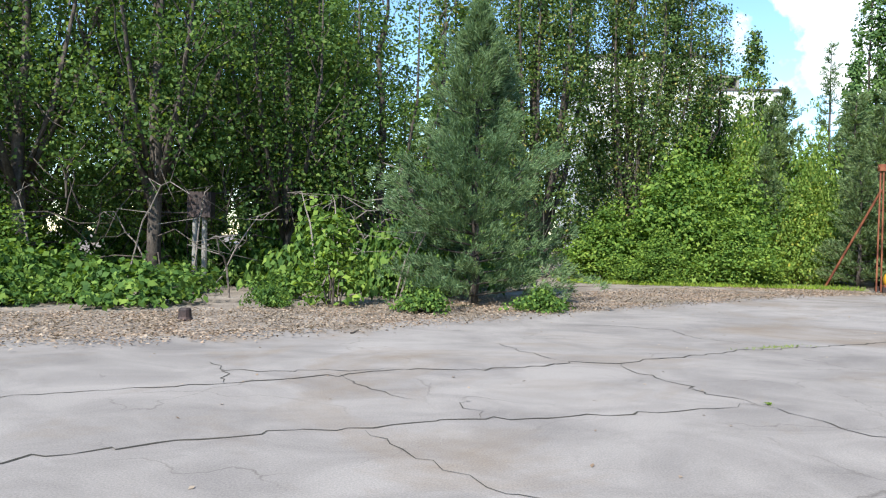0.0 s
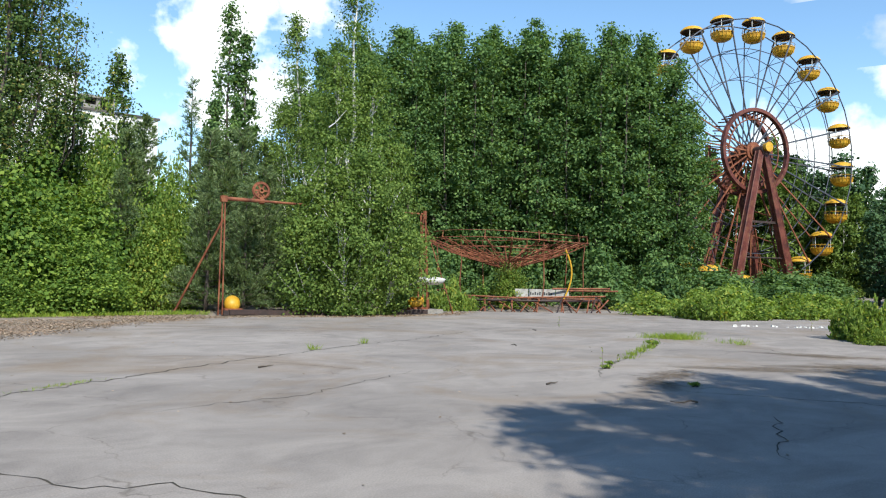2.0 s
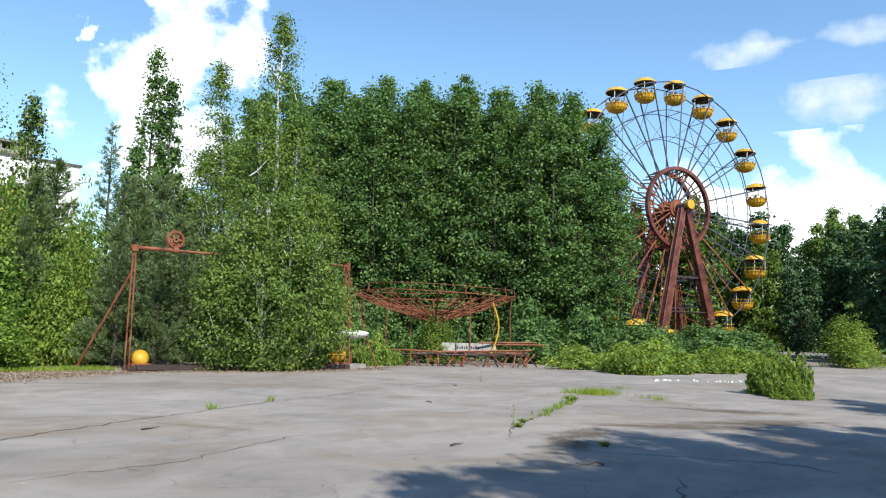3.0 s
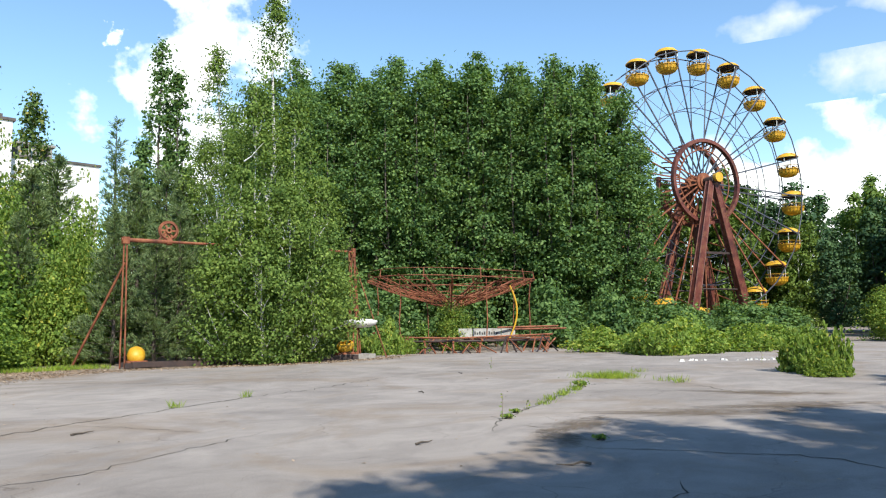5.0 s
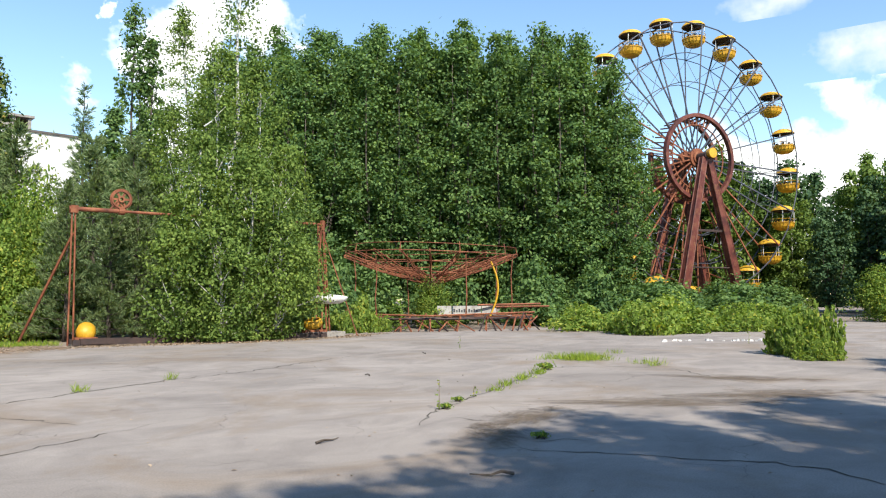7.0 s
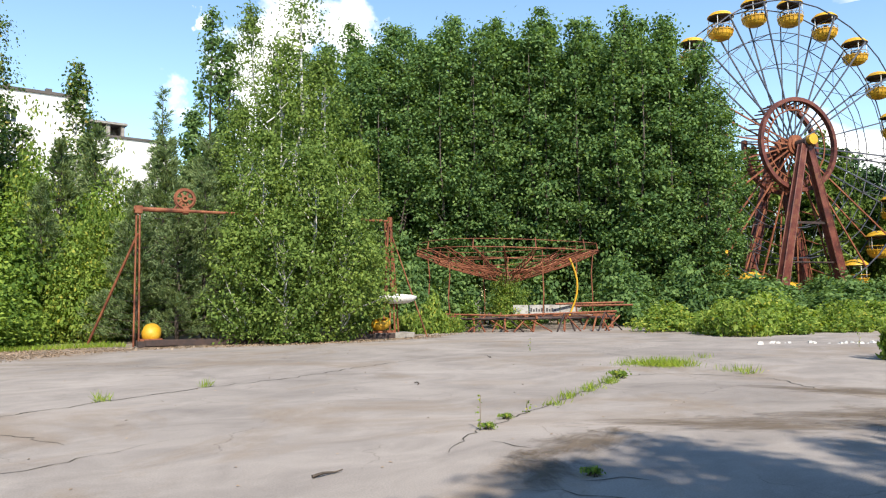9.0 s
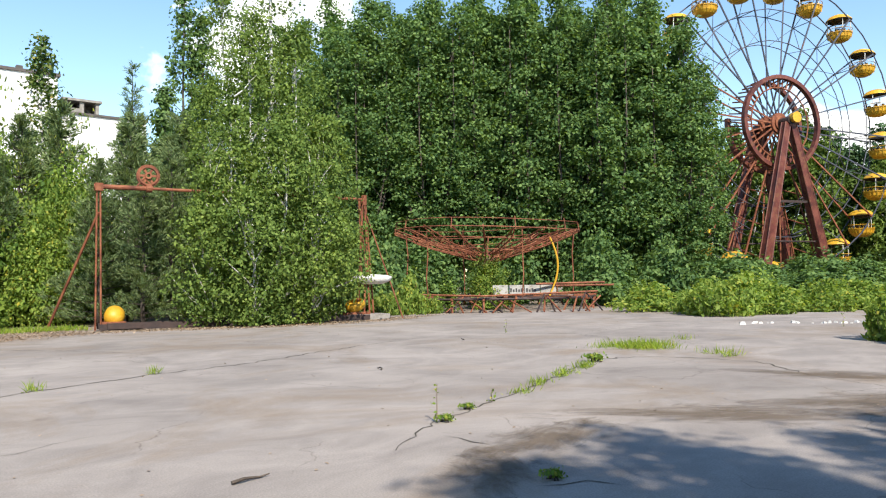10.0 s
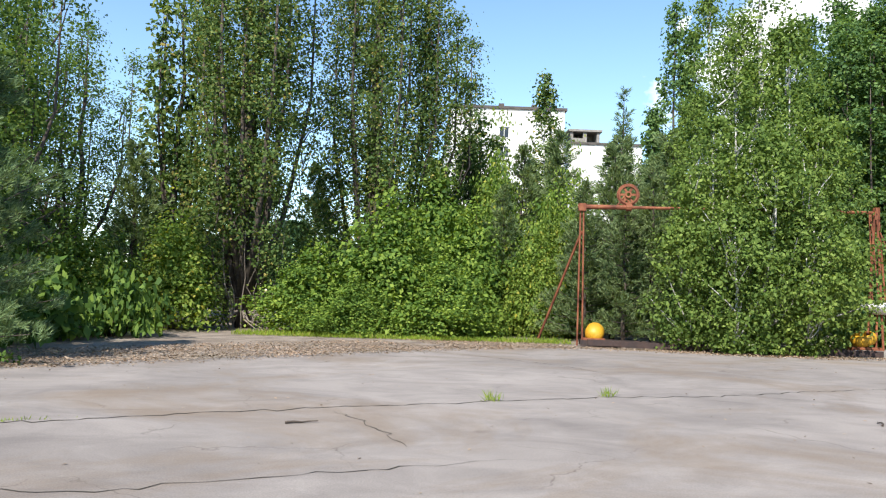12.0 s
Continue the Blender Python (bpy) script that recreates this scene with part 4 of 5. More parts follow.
for k in range(9):
    z = 2.1 + 2.62 * k
    part("wall", Geo().box((19.0, 103, (z - 1.12) if k else -0.1), (20.4, 103.4, z)), PANELWALL, block)
    w = part("window", Geo().box((19.0, 103.12, z), (19.12, 103.3, z + 1.5)).box((20.28, 103.12, z), (20.4, 103.3, z + 1.5)).box((19.12, 103.12, z), (20.28, 103.3, z + 0.1)).box((19.12, 103.12, z + 1.4), (20.28, 103.3, z + 1.5)).box((19.66, 103.12, z + 0.1), (19.74, 103.3, z + 1.4)), WHITEPAINT, block)
    part("pane", Geo().box((19.12, 103.19, z + 0.1), (20.28, 103.21, z + 1.4)), GLASS_DARK, w)
part("wall", Geo().box((19.0, 103, 2.1 + 2.62 * 8 + 1.5), (20.4, 103.4, 27)), PANELWALL, block)
low = thing("apartment_building", "lower white apartment wing with a ruined rooftop box", "building")
part("wall", Geo().box((28.2, 106, -0.1), (39.2, 150, 23.2)), PANELWALL, low)
part("roof", Geo().box((28.0, 105.8, 23.2), (39.4, 150.2, 23.5)), ROOFDARK, low)
part("rooftop_box", Geo().box((29.2, 106.2, 23.5), (29.6, 109, 25.0)).box((31.0, 106.2, 23.5), (31.5, 109, 25.0)).box((32.9, 106.2, 23.5), (33.3, 109, 25.0)).box((29.6, 108.6, 23.5), (32.9, 109, 25.0)).box((29.6, 106.2, 23.5), (31.0, 106.5, 24.1)), CONCRETE, low)
part("box_roof", Geo().box((28.9, 105.9, 25.0), (33.6, 109.3, 25.3)), CONCRETE, low)


# ---- clouds, far backdrop ----
def cloud(az, el, w, h, seed, bright=1.0, thr=0.52, soft=0.16, grain=3.2):
    d, k = 2600.0, 2600.0 * math.pi / 180
    a, e = radians(az), radians(el)
    at = Vector((math.sin(a) * math.cos(e), math.cos(a) * math.cos(e), math.sin(e))) * d
    m, n, l, out = blank("cloud_vapour")
    tc = n.new("ShaderNodeTexCoord")
    mp = n.new("ShaderNodeMapping")
    mp.inputs["Location"].default_value = (seed * 3.1, seed * 1.7, seed)
    mp.inputs["Scale"].default_value = (1.0, h / w, 1.0)
    l.new(tc.outputs["Object"], mp.inputs[0])
    f = n.new("ShaderNodeTexNoise")
    f.inputs["Scale"].default_value, f.inputs["Detail"].default_value, f.inputs["Roughness"].default_value = grain, 9, 0.52
    l.new(mp.outputs[0], f.inputs[0])
    gr = n.new("ShaderNodeVectorMath")
    gr.operation = 'LENGTH'
    l.new(tc.outputs["Object"], gr.inputs[0])
    s = n.new("ShaderNodeMath")
    s.operation = 'MULTIPLY_ADD'
    l.new(gr.outputs["Value"], s.inputs[0])
    s.inputs[1].default_value = -0.9
    add = n.new("ShaderNodeMath")
    add.operation = 'MULTIPLY_ADD'
    l.new(f.outputs["Fac"], add.inputs[0])
    add.inputs[1].default_value, add.inputs[2].default_value = 2.1, -0.27
    l.new(add.outputs[0], s.inputs[2])
    al = ramp(n, l, s.outputs[0], ((thr, (0, 0, 0)), (min(0.99, thr + soft), (1, 1, 1))))
    # the card glows in place of sunlit vapour; grey-blue noise paints its shaded parts
    em = n.new("ShaderNodeEmission")
    shade = ramp(n, l, noise_node(n, l, grain * 0.8, 6, 0.5), ((0.35, (0.80, 0.86, 0.95)), (0.6, (1.0, 1.0, 1.0))))
    l.new(shade, em.inputs[0])
    em.inputs[1].default_value = bright
    tr = n.new("ShaderNodeBsdfTransparent")
    ms = n.new("ShaderNodeMixShader")
    l.new(al, ms.inputs[0])
    l.new(tr.outputs[0], ms.inputs[1])
    l.new(em.outputs[0], ms.inputs[2])
    l.new(ms.outputs[0], out.inputs[0])
    ob = part("cloud", Geo().add([(-0.5, -0.5, 0), (0.5, -0.5, 0), (0.5, 0.5, 0), (-0.5, 0.5, 0)], [(0, 1, 2, 3)]), m)
    ob.matrix_basis = look(at, (0, 0, 0)) @ pose(0, 0, 0, 0, 180, 0) @ Matrix.Diagonal((w * k, h * k, 1, 1))
    return tagged(ob, "white cumulus cloud in the blue sky", "cloud", "clouds", "structure")


cloud(26.0, 20.5, 15, 17, 1.0, 1.22, 0.42, 0.22)
cloud(23.5, 12.0, 14, 11, 2.3, 1.22, 0.42, 0.28)
cloud(19.3, 19.9, 2.6, 2.0, 3.7, 1.2, 0.6, 0.3)
cloud(72.5, 8.6, 19, 12, 4.2, 1.18, 0.36, 0.22)
cloud(76.0, 15.6, 16, 4.5, 5.9, 0.85, 0.5, 0.7)
cloud(71.0, 20.5, 20, 2.6, 6.6, 0.9, 0.5, 0.8)


# ---- trees ----
def spread_leaders(rng, n, r, z0, z1, rad, clumps, bulge=0.45, dz=3.0):
    out = [(0.0, 0.0, z0, z1, rad, clumps, bulge)]
    for i in range(n - 1):
        a = 6.28 * (i + rng.random() * 0.6) / (n - 1)
        out.append((r * math.cos(a), r * math.sin(a), z0 + rng.random() * 1.5, z1 - rng.random() * dz - 0.5, rad * (0.75 + 0.3 * rng.random()), int(clumps * 0.75), bulge))
    return out


# tall grove behind the carousel
GROVE_LABEL = "tall dense green broadleaf tree in the grove"
proto = [tree("grove_tree", GROVE_LABEL, (x, y, 0), rng, spread_leaders(rng, 9, 2.7, 1.6, z - 0.6, 2.0, 84, 0.48, 3.2), 56, 0.42, 0.18, L_GROVE, BARK, 0.26, 70, 0.5, puff=0.45)
         for x, y, z in ((41.5, 45.6, 23.2), (46.4, 41.3, 23.8), (50.0, 36.6, 23.6))]
for i, (x, y, s, t) in enumerate(((37.6, 48.2, 0.97, 30), (43.6, 43.4, 0.95, 120), (48.2, 39.2, 0.94, 200), (52.6, 35.0, 0.94, 80), (38.5, 55.5, 1.06, 40), (44.5, 51.5, 1.07, 150), (51.0, 46.0, 1.05, 260), (56.0, 41.0, 1.05, 10), (33.0, 51.5, 0.86, 210), (60.0, 46.0, 1.0, 70), (47.6, 43.6, 1.0, 330), (54.0, 34.0, 0.80, 170), (40.2, 44.4, 0.9, 300), (45.2, 44.8, 1.0, 60), (50.4, 40.4, 1.02, 20), (35.6, 46.6, 0.86, 95))):
    again(proto[i % 3], x, y, s, t)

# birch grown over the swing frame
lead = [(1.0, 1.0, 2.0, 17.2, 1.7, 170, 0.35), (-0.2, 0.6, 0.5, 12.4, 2.2, 180, 0.4), (1.7, 0.4, 0.4, 12.0, 2.3, 190, 0.4), (-1.4, -0.4, 0.0, 8.2, 1.8, 160, 0.45),
        (0.2, -1.7, 0.0, 7.4, 2.1, 180, 0.45), (2.4, -0.6, 0.0, 8.2, 1.9, 160, 0.45), (-1.2, -1.8, 0.0, 5.0, 1.9, 130, 0.45), (1.4, -1.9, 0.0, 5.0, 1.8, 130, 0.45), (-2.5, -0.4, 0.1, 4.3, 1.3, 90, 0.45)]
birch = tree("birch_tree", "leafy birch with drooping branches grown through the swing frame", (20.9, 30.0, 0), rng, lead, 46, 0.28, 0.088, L_BIRCH, BIRCHBARK, 0.17, 160, 0.2, 1.6)
tree("birch_tree", "slender birch standing before the apartment block", (17.0, 51.6, 0), rng, [(0, 0, 5, 16.2, 1.25, 95, 0.35), (0.5, 0.2, 3, 11.5, 1.4, 70, 0.4), (-0.6, 0.1, 3, 10.5, 1.2, 60, 0.4)], 26, 0.3, 0.16, L_POPLAR, BIRCHBARK, 0.14, 40)
again(birch, 23.5, 37.5, 0.95, 140, label="leafy birch behind the swing frame")

# two old poplars with bare stems and suckers at the foot
for (x, y, n, lab) in ((1.7, 36.6, 10, "old poplar with many upright stems and tangled roots"), (6.9, 40.5, 10, "old poplar with dark upright limbs and thin foliage")):
    lead = [(0.0, 0.0, 3.0, 23.5, 1.1, 120, 0.5)]
    for i in range(n):
        a = 6.28 * i / n + rng.random() * 0.5
        r = 1.0 + 2.1 * rng.random()
        lead.append((r * math.cos(a), r * math.sin(a), 2.0 + 3.0 * rng.random(), 14 + 8 * rng.random(), 0.95, 105, 0.45))
    if x > 5:
        lead += [(2.9, -0.6, 5.5, 17.5, 0.8, 95, 0.6), (3.9, 0.3, 7.0, 16.0, 0.75, 80, 0.65), (2.3, 0.9, 4.0, 20.0, 0.85, 100, 0.55), (4.6, -0.2, 8.6, 14.2, 0.5, 36, 0.6)]
    tree("poplar_tree", lab, (x, y, 0), rng, lead, 40, 0.36, 0.108, L_POPLAR, BARK, 0.36, 120, 0.2, 1.3, 30, 0.6)
roots = thing("tree_roots", "tangle of grey exposed roots and dead suckers", "roots", (1.7, 36.3, 0))
for i in range(34):
    a = rng.random() * 6.28
    r = 0.7 + 1.5 * rng.random()
    g = Geo()
    if i % 2:
        g.tube([(0.3 * math.cos(a), 0.3 * math.sin(a), 0.7), (r * 0.6 * math.cos(a), r * 0.6 * math.sin(a), 0.35), (r * math.cos(a + 0.3), r * math.sin(a + 0.3), 0.0)], 0.06, 0.02, 5)
    else:
        g.tube(wiggle((r * 0.6 * math.cos(a), r * 0.6 * math.sin(a), 0), (r * 0.9 * math.cos(a), r * 0.9 * math.sin(a), 1.2 + 3.2 * rng.random()), 4, 0.12, rng), 0.03, 0.008, 4)
    part("root" if i % 2 else "sucker", g, DEADWOOD, roots)

tree("poplar_tree", "thin-leaved tree between poplar and apartment block", (12.4, 45.5, 0), rng, spread_leaders(rng, 5, 1.0, 3, 11.5, 1.1, 60, 0.5), 18, 0.3, 0.16, L_POPLAR, BARK, 0.18, 40)
# far poplars over the swing
for x, y, z, r in ((27.5, 57.6, 23.9, 1.9), (28.7, 57.2, 21.4, 1.5), (25.0, 54.4, 15.0, 1.2)):
    tree("poplar_tree", "slim upright poplar rising above the thicket", (x, y, 0), rng, [(0, 0, 2.5, z, r, 170, 0.4), (0.6, 0.3, 2.0, z * 0.8, r * 0.8, 80, 0.4)], 24, 0.26, 0.19, L_GROVE, BARK, 0.2, 40)
tree("poplar_tree", "thin grey-green poplar behind the pine", (-2.6, 40.0, 0), rng, spread_leaders(rng, 6, 1.4, 3, 17.5, 1.0, 70, 0.5), 18, 0.3, 0.18, L_POPLAR, BARK, 0.24, 60, dead=6)

# pines
near_pine = pine("pine_tree", "bushy young pine at the edge of the asphalt", (-0.9, 19.6, 0), rng, 7.9, 3.2, 0.2, 0.17, 0.02, 18, 0, 0.24, 38, slim=1.0)
back_pine = pine("pine_tree", "grey-green pine in the thicket", (17.5, 35.6, 0), rng, 8.2, 2.3, 0.3, 0.24, 0.05, 9, 0, 0.36, 14, L_LITPINE)
for x, y, s, t in ((14.2, 40.5, 1.1, 50), (19.8, 43.0, 1.25, 130), (17.0, 46.0, 1.35, 200), (23.0, 45.5, 1.35, 280), (21.0, 38.6, 1.1, 20), (11.6, 45.0, 1.2, 90), (26.5, 47.5, 1.3, 160), (-3.2, 36.5, 0.95, 10), (-0.6, 42.5, 1.5, 75), (29.0, 43.0, 1.2, 240), (13.0, 37.4, 0.8, 240), (17.3, 32.9, 0.72, 110), (18.6, 33.6, 0.85, 300), (16.0, 34.2, 0.78, 215)):
    again(back_pine, x, y, s, t)
spire = pine("pine_tree", "young pine with a bare pale leader", (22.3, 52.2, 0), rng, 15.6, 2.0, 2.0, 0.3, 0.05, 5, 0, 0.6, 11)

# woodland at the start of the walk
wood = [tree("woodland_tree", "shaded woodland tree with dead lower branches", (x, y, 0), rng, spread_leaders(rng, 7, 2.4, z0, z, 1.8, 80, 0.45, 5.0), 40, 0.38, 0.10, L_WOOD, BARK, 0.24, 60, 0.3, 1.4, 26)
        for x, y, z0, z in ((-10.8, 22.0, 2.6, 17), (-7.6, 25.2, 1.6, 16), (-8.2, 31.5, 1.0, 15))]
spots = [(-14.5, 21.0), (-13.0, 26.5), (-17.5, 25.0), (-10.0, 30.0), (-15.0, 32.0), (-20.5, 30.0), (-10.0, 35.5), (-12.0, 37.5), (-18.0, 38.0), (-24.0, 36.0), (-23.5, 22.5), (-28.0, 29.0), (-9.5, 45.0), (-12.5, 45.0), (-20.0, 46.0), (-19.0, 18.0), (-30.0, 18.5), (-4.6, 27.0)]
for i, (x, y) in enumerate(spots):
    again(wood[i % 3], x, y, 0.9 + 0.25 * rng.random(), 360 * rng.random(), 0.85 + 0.35 * rng.random())

# thickets and bushes
vine = mound("climber_thicket", "bright green climber covering a thicket", (8.0, 35.2, 0), rng, 3.2, 2.6, 4.6, 460, 0.14, L_VINE, 24, 0, 38, 0.36)
for x, y, s, t, z in ((11.6, 37.2, 0.9, 60, 0.95), (5.0, 34.6, 0.75, 140, 0.6), (10.2, 33.6, 0.7, 220, 0.55), (6.8, 32.8, 0.5, 20, 0.4), (11.6, 35.4, 0.5, 310, 0.45), (15.5, 39.0, 0.9, 100, 1.15), (10.0, 40.0, 1.1, 190, 1.35), (-14.0, 18.6, 0.6, 40, 0.45)):
    again(vine, x, y, s, t, z)
shade = mound("bush", "leafy woodland undergrowth bush", (-8.9, 16.6, 0), rng, 1.6, 1.3, 0.85, 120, 0.125, L_UNDER, 16, 0, 15, 0.2)
for x, y, s, t, z in ((-11.6, 15.8, 0.8, 80, 0.8), (-10.3, 16.8, 0.6, 180, 0.6), (-13.6, 14.6, 0.9, 10, 1.0), (-12.4, 17.4, 0.7, 60, 1.2), (-5.6, 17.0, 0.35, 60, 0.5), (-16.5, 13.5, 1.2, 120, 1.2), (-6.0, 19.4, 0.6, 200, 0.7), (-2.0, 16.9, 0.45, 150, 0.55), (0.8, 17.9, 0.5, 250, 0.55), (-3.4, 21.5, 0.9, 310, 1.9), (-1.9, 23.0, 0.9, 30, 2.2), (-9.6, 20.6, 0.9, 20, 0.8), (-12.5, 18.5, 1.2, 210, 1.3), (-0.5, 28.5, 1.0, 300, 2.2), (-3.0, 28.0, 1.1, 20, 2.0)):
    again(shade, x, y, s, t, z)
for i in range(16):
    again(shade, -21 + 19 * rng.random(), 21.5 + 9 * rng.random(), 0.9 + 0.6 * rng.random(), 360 * rng.random(), 1.0 + 1.2 * rng.random())
for x, y, s, t in ((3.0, 48.0, 1.1, 30), (6.5, 52.0, 1.2, 90), (-0.5, 51.0, 1.2, 200), (10.0, 54.0, 1.3, 10), (-6.0, 50.0, 1.3, 150)):
    again(back_pine, x, y, s, t)
for x, y, s in ((2.0, 62.0, 0.6), (9.0, 64.0, 0.62), (-4.0, 60.0, 0.65), (15.0, 66.0, 0.6)):
    again(wood[1], x, y, s, 40 * s)
sap = mound("sapling", "slim green sapling at the woodland edge", (-4.3, 17.8, 0), rng, 0.7, 0.65, 2.5, 100, 0.12, L_VINE, 10, 0, 10, 0.16)
maple = mound("bush", "yellow-green bush beside the old poplar", (-0.6, 34.0, 0), rng, 2.2, 1.8, 4.0, 340, 0.11, L_SHRUB, 18, 0, 28, 0.30)
again(maple, -3.2, 32.0, 0.85, 120)
again(maple, 17.2, 42.0, 0.9, 200, 1.7, "yellow-green sapling in the thicket")
again(maple, 12.8, 39.0, 0.85, 10, 1.8, "yellow-green sapling in the thicket")
again(maple, 15.2, 37.0, 0.6, 80, 1.3, "yellow-green sapling in the thicket")
again(maple, 14.2, 36.2, 0.7, 260, 1.0, "yellow-green sapling in the thicket")
again(maple, 13.4, 43.0, 0.9, 60, 1.9, "yellow-green sapling in the thicket")

shrub = spray("shrub", "bright overgrown shrub on the asphalt by the wheel", (35.8, 19.6, 0), rng, 1.25, 1.25, 70, 0.12, L_SHRUB)
clump = mound("shrub", "leafy green shrub in the overgrown strip by the wheel", (38.4, 20.4, 0), rng, 1.5, 1.3, 1.35, 150, 0.12, L_SHRUB, 18, 0, 17, 0.2, 0.3)
for x, y, s, t, z, bright in ((36.9, 21.2, 0.9, 20, 1.1, 0), (38.0, 18.9, 0.75, 70, 0.7, 1), (40.2, 19.6, 1.0, 150, 1.0, 0), (41.4, 18.1, 0.8, 210, 0.95, 1), (40.8, 21.8, 1.1, 300, 1.25, 0), (43.2, 18.4, 0.9, 30, 0.8, 0), (43.8, 21.2, 1.1, 30, 1.25, 1), (44.4, 17.3, 0.7, 250, 0.75, 1), (46.3, 18.8, 1.1, 120, 1.1, 0), (46.5, 24.5, 1.2, 250, 1.5, 0), (48.6, 20.6, 1.1, 10, 1.45, 1), (50.5, 22.0, 1.2, 90, 1.1, 0), (53.5, 20.5, 1.2, 190, 1.3, 1), (37.4, 24.2, 1.0, 140, 0.9, 0), (40.2, 26.2, 1.2, 60, 1.1, 0), (43.5, 25.0, 1.2, 220, 1.2, 0)):
    again(shrub if bright else clump, x, y, s, t, 0.72 * z)
for x, y, s, t, z in ((27.8, 9.9, 0.62, 0, 1.0), (28.3, 9.5, 0.45, 90, 1.15), (28.7, 10.2, 0.5, 170, 0.9), (27.0, 9.3, 0.42, 40, 0.55), (26.2, 8.9, 0.36, 200, 0.22), (26.4, 8.6, 0.3, 300, 0.4)):
    again(shrub, x, y, s, t, z, "bright shrub grown through a crack in the asphalt")
under = mound("bush", "dark green bush under the grove", (43.0, 31.5, 0), rng, 2.4, 2.0, 2.6, 330, 0.17, L_GROVE, 16, 0, 16, 0.28)
for x, y, s, t, z in ((46.0, 29.5, 1.0, 60, 1.1), (48.5, 26.6, 1.1, 130, 0.8), (51.5, 28.0, 1.2, 220, 0.9), (41.0, 38.5, 1.1, 300, 1.3), (34.0, 40.5, 1.1, 10, 1.3), (30.2, 36.2, 0.9, 90, 1.2), (55.0, 25.5, 1.2, 40, 0.6), (37.5, 41.5, 1.0, 160, 1.2), (46.0, 34.5, 1.1, 250, 1.4), (58.0, 30.0, 1.3, 190, 0.8), (27.6, 33.0, 0.8, 190, 1.0), (62.5, 27.5, 1.3, 20, 0.9), (66.5, 31.0, 1.3, 80, 1.0), (72.0, 29.5, 1.3, 140, 0.9), (71.0, 34.0, 1.2, 200, 0.9), (78.0, 31.5, 1.2, 10, 0.9)):
    again(under, x, y, s, t, z)
again(maple, 35.4, 33.2, 0.62, 40, 0.62, "bright climber round the carousel mast")
again(clump, 28.3, 30.6, 0.6, 30, 1.1, "weedy shrub beside the carousel")
again(shrub, 27.0, 30.4, 0.5, 80, 0.9, "weedy shrub beside the carousel")
again(shrub, 29.6, 31.0, 0.55, 150, 0.7, "weedy shrub beside the carousel")
again(sap, 31.4, 31.6, 0.7, 40, 0.6, "green sapling by the carousel")

# trees past the wheel and along the road
far = [tree("roadside_tree", "tall dark roadside tree beyond the wheel", (x, y, 0), rng, spread_leaders(rng, 5, 2.8, 1.2, z, 2.4, 90, 0.42, 4), 22, 0.5, 0.34, L_FAR, BARK, 0.28, 30, 0.5)
       for x, y, z in ((96, 37, 17.5), (92, 22, 16.5))]
for i, (x, y, s) in enumerate(((103, 45, 1.05), (90, 45, 0.95), (84, 51, 1.0), (108, 33, 1.0), (98, 28.5, 0.85), (80, 18, 0.85), (76, 12.5, 0.95), (84, 12, 1.05), (72, 7, 1.0), (80, 5, 1.1), (92, 8, 1.1), (100, 16, 1.1), (72, 52, 0.8), (66, 55, 0.9), (86, 29.5, 0.6), (110, 20, 1.1), (70, 0, 1.0), (80, -6, 1.1))):
    again(far[i % 2], x, y, s, 360 * rng.random())
weeping = tree("birch_tree", "pale weeping birch behind the wheel", (88.5, 42.0, 0), rng, spread_leaders(rng, 7, 2.6, 1.0, 19.0, 2.0, 90, 0.4, 6), 30, 0.42, 0.26, L_BIRCH, BIRCHBARK, 0.25, 40, 0.1, 2.0)
for x, y, s, t in ((83.0, 46.5, 0.92, 60), (93.0, 35.8, 0.72, 190), (101.5, 30.2, 0.95, 250), (80.0, 50.5, 1.0, 120), (96.0, 41.5, 0.8, 20)):
    again(weeping, x, y, s, t)
again(maple, 62, 17.6, 0.9, 40, 0.8, "bright bush beside the road")
again(maple, 66, 18.0, 0.8, 130, 0.7, "bright bush beside the road")

# trees behind the walker, whose shade falls across the square
for i, (x, y, s) in enumerate(((4.6, -6.5, 0.60), (7.2, -6.3, 0.60), (9.4, -6.4, 0.60), (12.2, -7.4, 0.60), (14.4, -8.6, 0.60), (18.4, -9.0, 0.60), (21.4, -5.4, 0.58), (25.4, -7.6, 0.6), (30.4, -7.6, 0.66), (37.0, -8.5, 0.7), (6.2, -10.0, 0.70), (11.0, -12.0, 0.75), (17.0, -14.0, 0.8), (24.0, -14.0, 0.85))):
    again(proto[i % 3], x, y, s, 70 * i, label="broadleaf tree at the south side of the square")


# distant woods all round
def distant_woods(rng):
    c = []
    for az in np.arange(0, 360, 2.6):
        a = radians(az + rng.normal())
        r = 125 + 25 * rng.random()
        h = 9 + 6 * rng.random()
        if 4 < az < 22:
            r, h = 88 + 8 * rng.random(), 8 + 2 * rng.random()
        x, y = 20 + r * math.sin(a), 10 + r * math.cos(a)
        if 8 < x < 45 and 98 < y < 155:
            continue
        k = 520
        u = rng.random(k)
        th = rng.random(k) * 6.28
        rad = 5.2 * np.sqrt(np.clip(1 - (u - 0.35) ** 2 / 0.45, 0.02, 1)) * (0.6 + 0.4 * rng.random(k))
        c.append(np.column_stack((x + rad * np.cos(th), y + rad * np.sin(th), u * h)))
    c = np.concatenate(c)
    return leaf_mesh("distant_woods", L_FAR, c, 1.5, rng, 0.5, 1.2)


tagged(part("distant_woods", distant_woods(rng), L_FAR), "far green woodland closing the horizon", "woods", kind="stuff")


